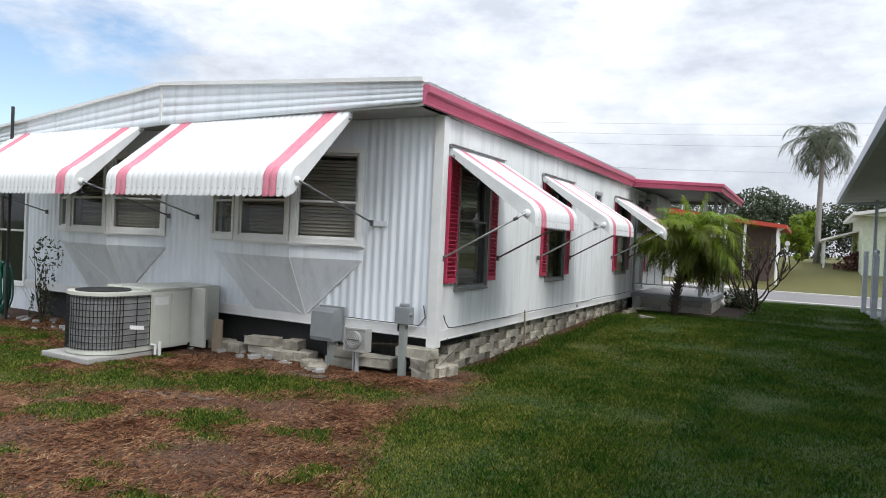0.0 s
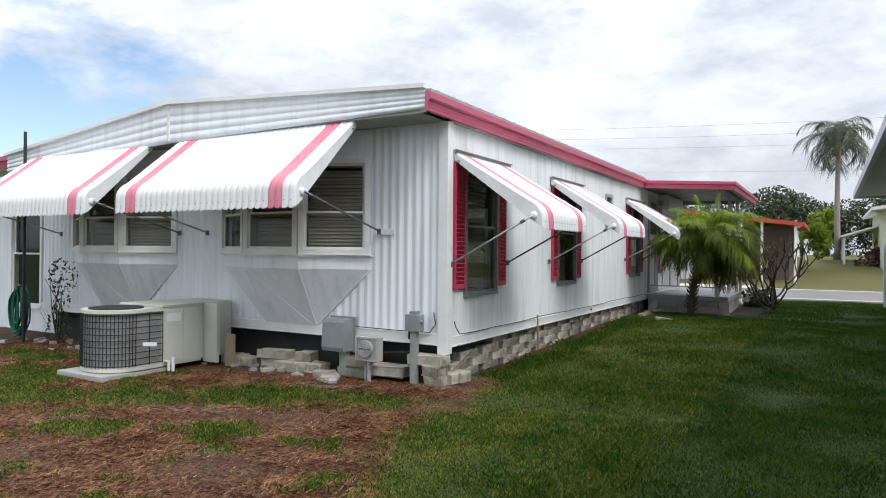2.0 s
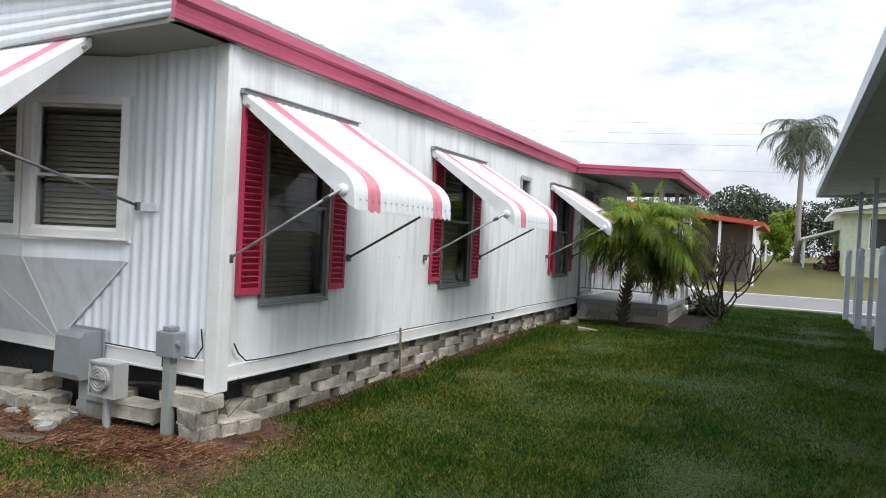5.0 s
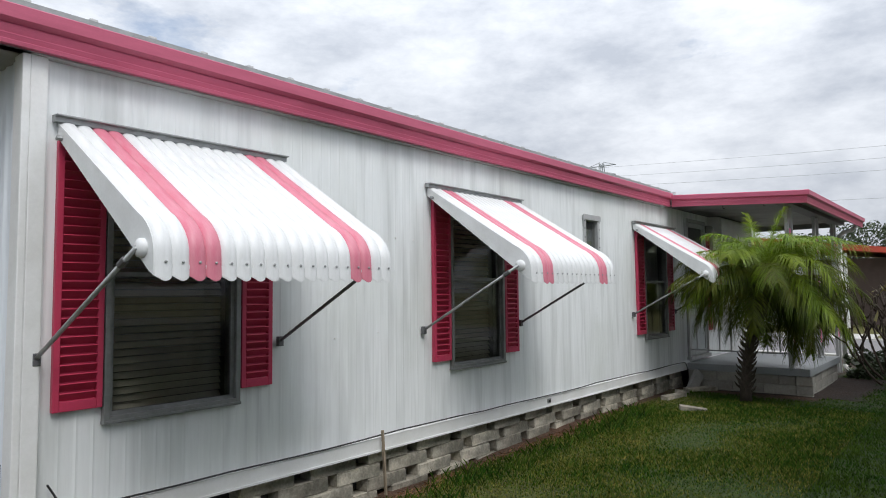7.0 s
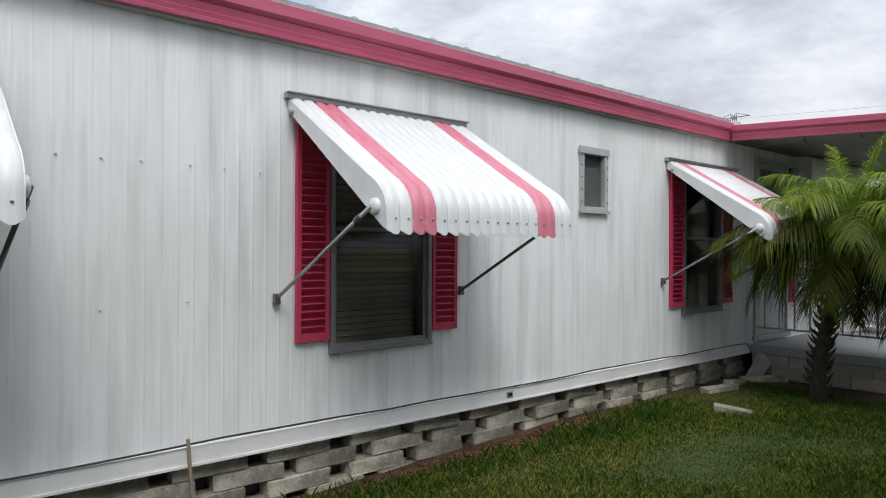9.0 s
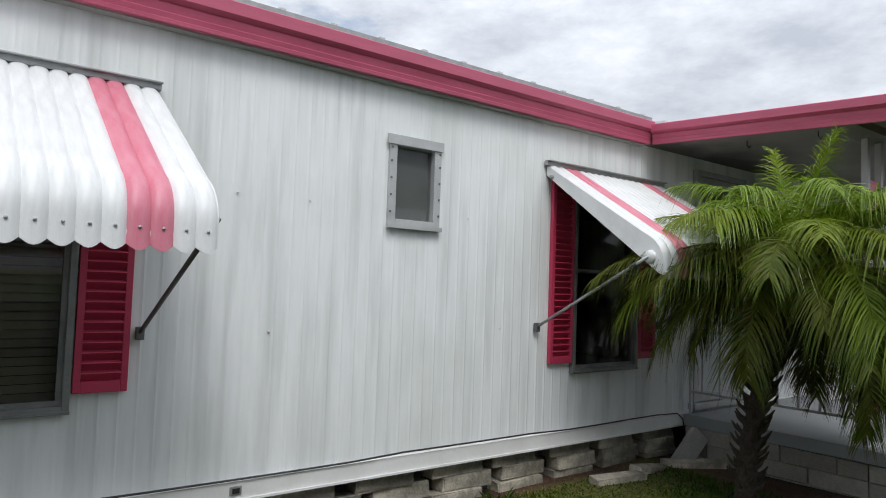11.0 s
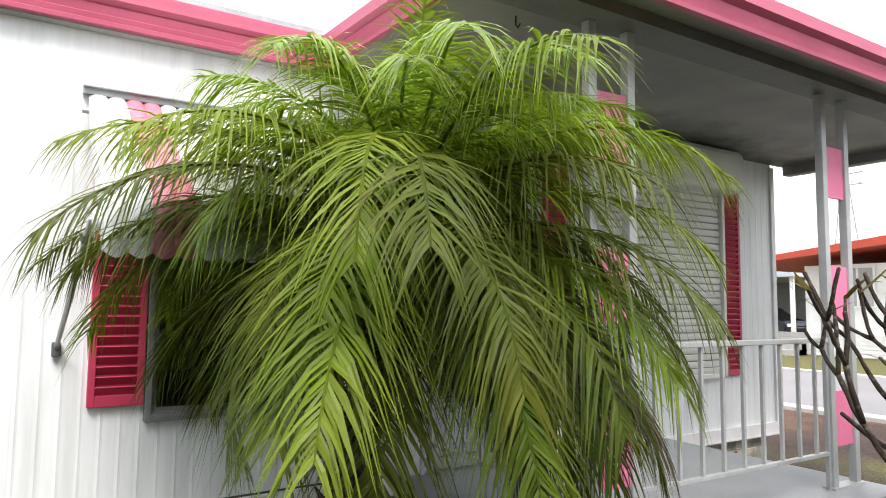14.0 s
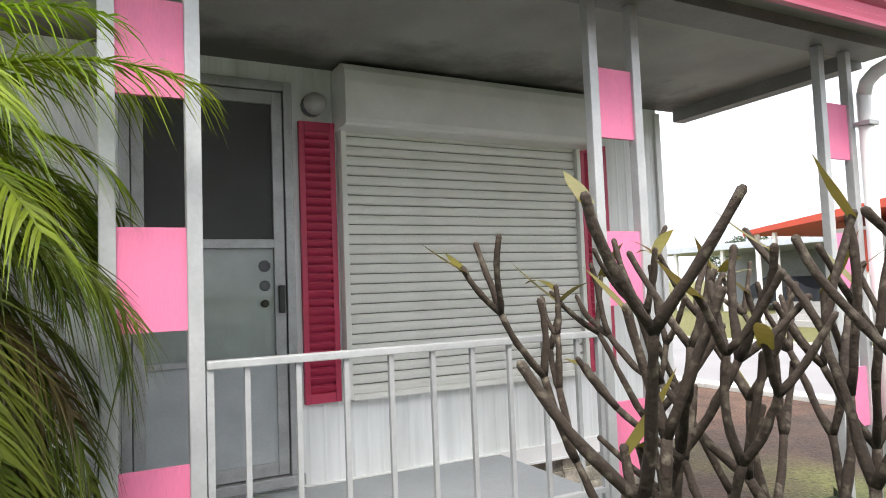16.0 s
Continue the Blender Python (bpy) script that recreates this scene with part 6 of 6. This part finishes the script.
part("roof", prism(bmesh.new(), [(-2.4, 2.55), (-0.6, 3.0), (1.2, 2.55), (1.2, 2.7), (-0.6, 3.2), (-2.4, 2.7)], 1, 61.5, 70.5), M_NPOST, wh)
far_window(wh, -1.5, 0.3, 62, 0.9, 2.0, 2, glass=M_DARK)
mb = thing("mailbox", "white mailbox on a post by the far lawn", "mailbox", pose(2.2, 38.5, ground_z(2.2, 38.5)))
part("post", boxes((-0.05, 0.05, -0.05, 0.05, 0, 1.0)), M_WHITE, mb)
part("box", prism(bmesh.new(), [(-0.12, 1.0), (0.12, 1.0), (0.12, 1.15), (0.06, 1.24), (-0.06, 1.24), (-0.12, 1.15)], 1, -0.25, 0.25), M_WHITE, mb)

# power pylon and lines
py = thing("power_pylon", "distant grey lattice power pylon above the roofline", "pylon", pose(-104, 220, 0))
bm = bmesh.new()
H = 47.5
for s in (-1, 1):
    for t in (-1, 1):
        tube(bm, [(s * 4, t * 4, 0), (s * 0.9, t * 0.9, H - 9), (s * 0.6, t * 0.6, H)], 0.16, 4)
for k in range(9):
    za, zb = H * k / 9, H * (k + 1) / 9
    wa, wb = np.interp([za, zb], [0, H - 9, H], [4, 0.9, 0.6])
    for t in (-1, 1):
        tube(bm, [(-wa, t * wa, za), (wb, t * wb, zb)], 0.1, 4)
        tube(bm, [(wa, t * wa, za), (-wb, t * wb, zb)], 0.1, 4)
for z in (H - 1, H - 4.5, H - 8):
    tube(bm, [(-5.5, 0, z), (5.5, 0, z)], 0.16, 4)
    tube(bm, [(-5.5, 0, z), (-0.6, 0, z + 1.4)], 0.1, 4)
    tube(bm, [(5.5, 0, z), (0.6, 0, z + 1.4)], 0.1, 4)
part("lattice", bm, M_GREYBOX, py)
for z in (46.0, 42.5, 39.0, 31.0):
    pts = [(-104 + 34 * i, 220 + 2 * i, z - 5 * math.sin(math.pi * ((i * 34 / 300) % 1.0))) for i in range(13)]
    solid("power_line", tube(bmesh.new(), pts, 0.036, 4), M_GREYBOX, "thin overhead power line in the distance", "cable", group="power lines")


# ---- grass ----
def blades(name, boxes_, density, low, high, material, seed, dry, label):
    """Tufted blades; each is a bent narrow triangle pair."""
    rnd = np.random.RandomState(seed)
    vs, fs = [], []
    count = 0
    for x0, x1, y0, y1, dens in boxes_:
        n = int((x1 - x0) * (y1 - y0) * dens * density)
        px, py_ = rnd.uniform(x0, x1, n), rnd.uniform(y0, y1, n)
        an, ln = rnd.uniform(0, math.tau, n), rnd.uniform(low, high, n)
        keep = rnd.uniform(0, 1, n)
        for x, y, a_, l_, kp in zip(px, py_, an, ln, keep):
            t = turf_at(x, y)
            if (t < kp * 0.95 + 0.05) if not dry else (t > 0.62 or kp < 0.3):
                continue
            if (0 < y < 8.6 and x < -0.0) or (8.44 < y < 10.7 and x < 1.62) or (x > 4.58 and y > 1.5) or x > 4.69:
                continue
            l_ *= 0.75 + 0.6 * noise.noise((x * 1.2, y * 1.2, 2))
            z = ground_z(x, y) - 0.006
            c, s = math.cos(a_), math.sin(a_)
            w = 0.0042 if not dry else 0.0036
            lean = l_ * (0.55 if not dry else 1.0)
            up = l_ * (0.85 if not dry else 0.08 + 0.35 * kp)
            vs += [(x - s * w, y + c * w, z), (x + s * w, y - c * w, z), (x + c * lean * 0.4 - s * w * .7, y + s * lean * 0.4 + c * w * .7, z + up * 0.65),
                   (x + c * lean, y + s * lean, z + up)]
            fs += [(count, count + 1, count + 2), (count + 2, count + 1, count + 3)]
            count += 4
    me = bpy.data.meshes.new(name)
    me.from_pydata(vs, [], fs)
    me.materials.append(material)
    tagged(new(name, me), label, "grass", kind="stuff")


LAWN = [(-0.2, 4.7, -4.2, 2.0, 1.0), (0.1, 4.6, 2.0, 8.0, 0.75), (1.6, 4.6, 8.0, 15.7, 0.35), (-8.0, -0.2, -5.0, -0.3, 0.9)]
blades("grass", LAWN, 5600, 0.022, 0.062, M_GRASS, 5, False, "short green lawn grass in uneven tufts")
blades("yellowing_grass", [(-7.5, 1.4, -5.0, -0.45, 2.2), (0.0, 1.0, -0.5, 7.6, 1.8), (1.0, 2.4, -5.0, 7.6, 1.1)], 3400, 0.018, 0.045, M_YELGR, 12, False, "yellowing grass thinning out beside the house")
blades("dry_grass", [(-6.5, 2.0, -5.0, -0.1, 1.0), (0.05, 0.5, 0, 6.2, 0.8)], 2400, 0.03, 0.08, M_DRYGR, 6, True, "pale dry grass scattered on bare soil")
blades("pine_straw", [(-6.5, 2.0, -5.0, -0.1, 1.0), (0.05, 0.6, 0, 6.2, 0.7)], 8500, 0.03, 0.10, M_NEEDLE, 7, True, "reddish pine straw lying on bare soil")
blades("weed_tufts", [(0.02, 0.5, 0.0, 6.4, 1.0), (-2.6, 0.2, -0.5, -0.12, 0.25)], 900, 0.06, 0.15, M_GRASS, 11, False, "longer green weeds along the foot of the wall")
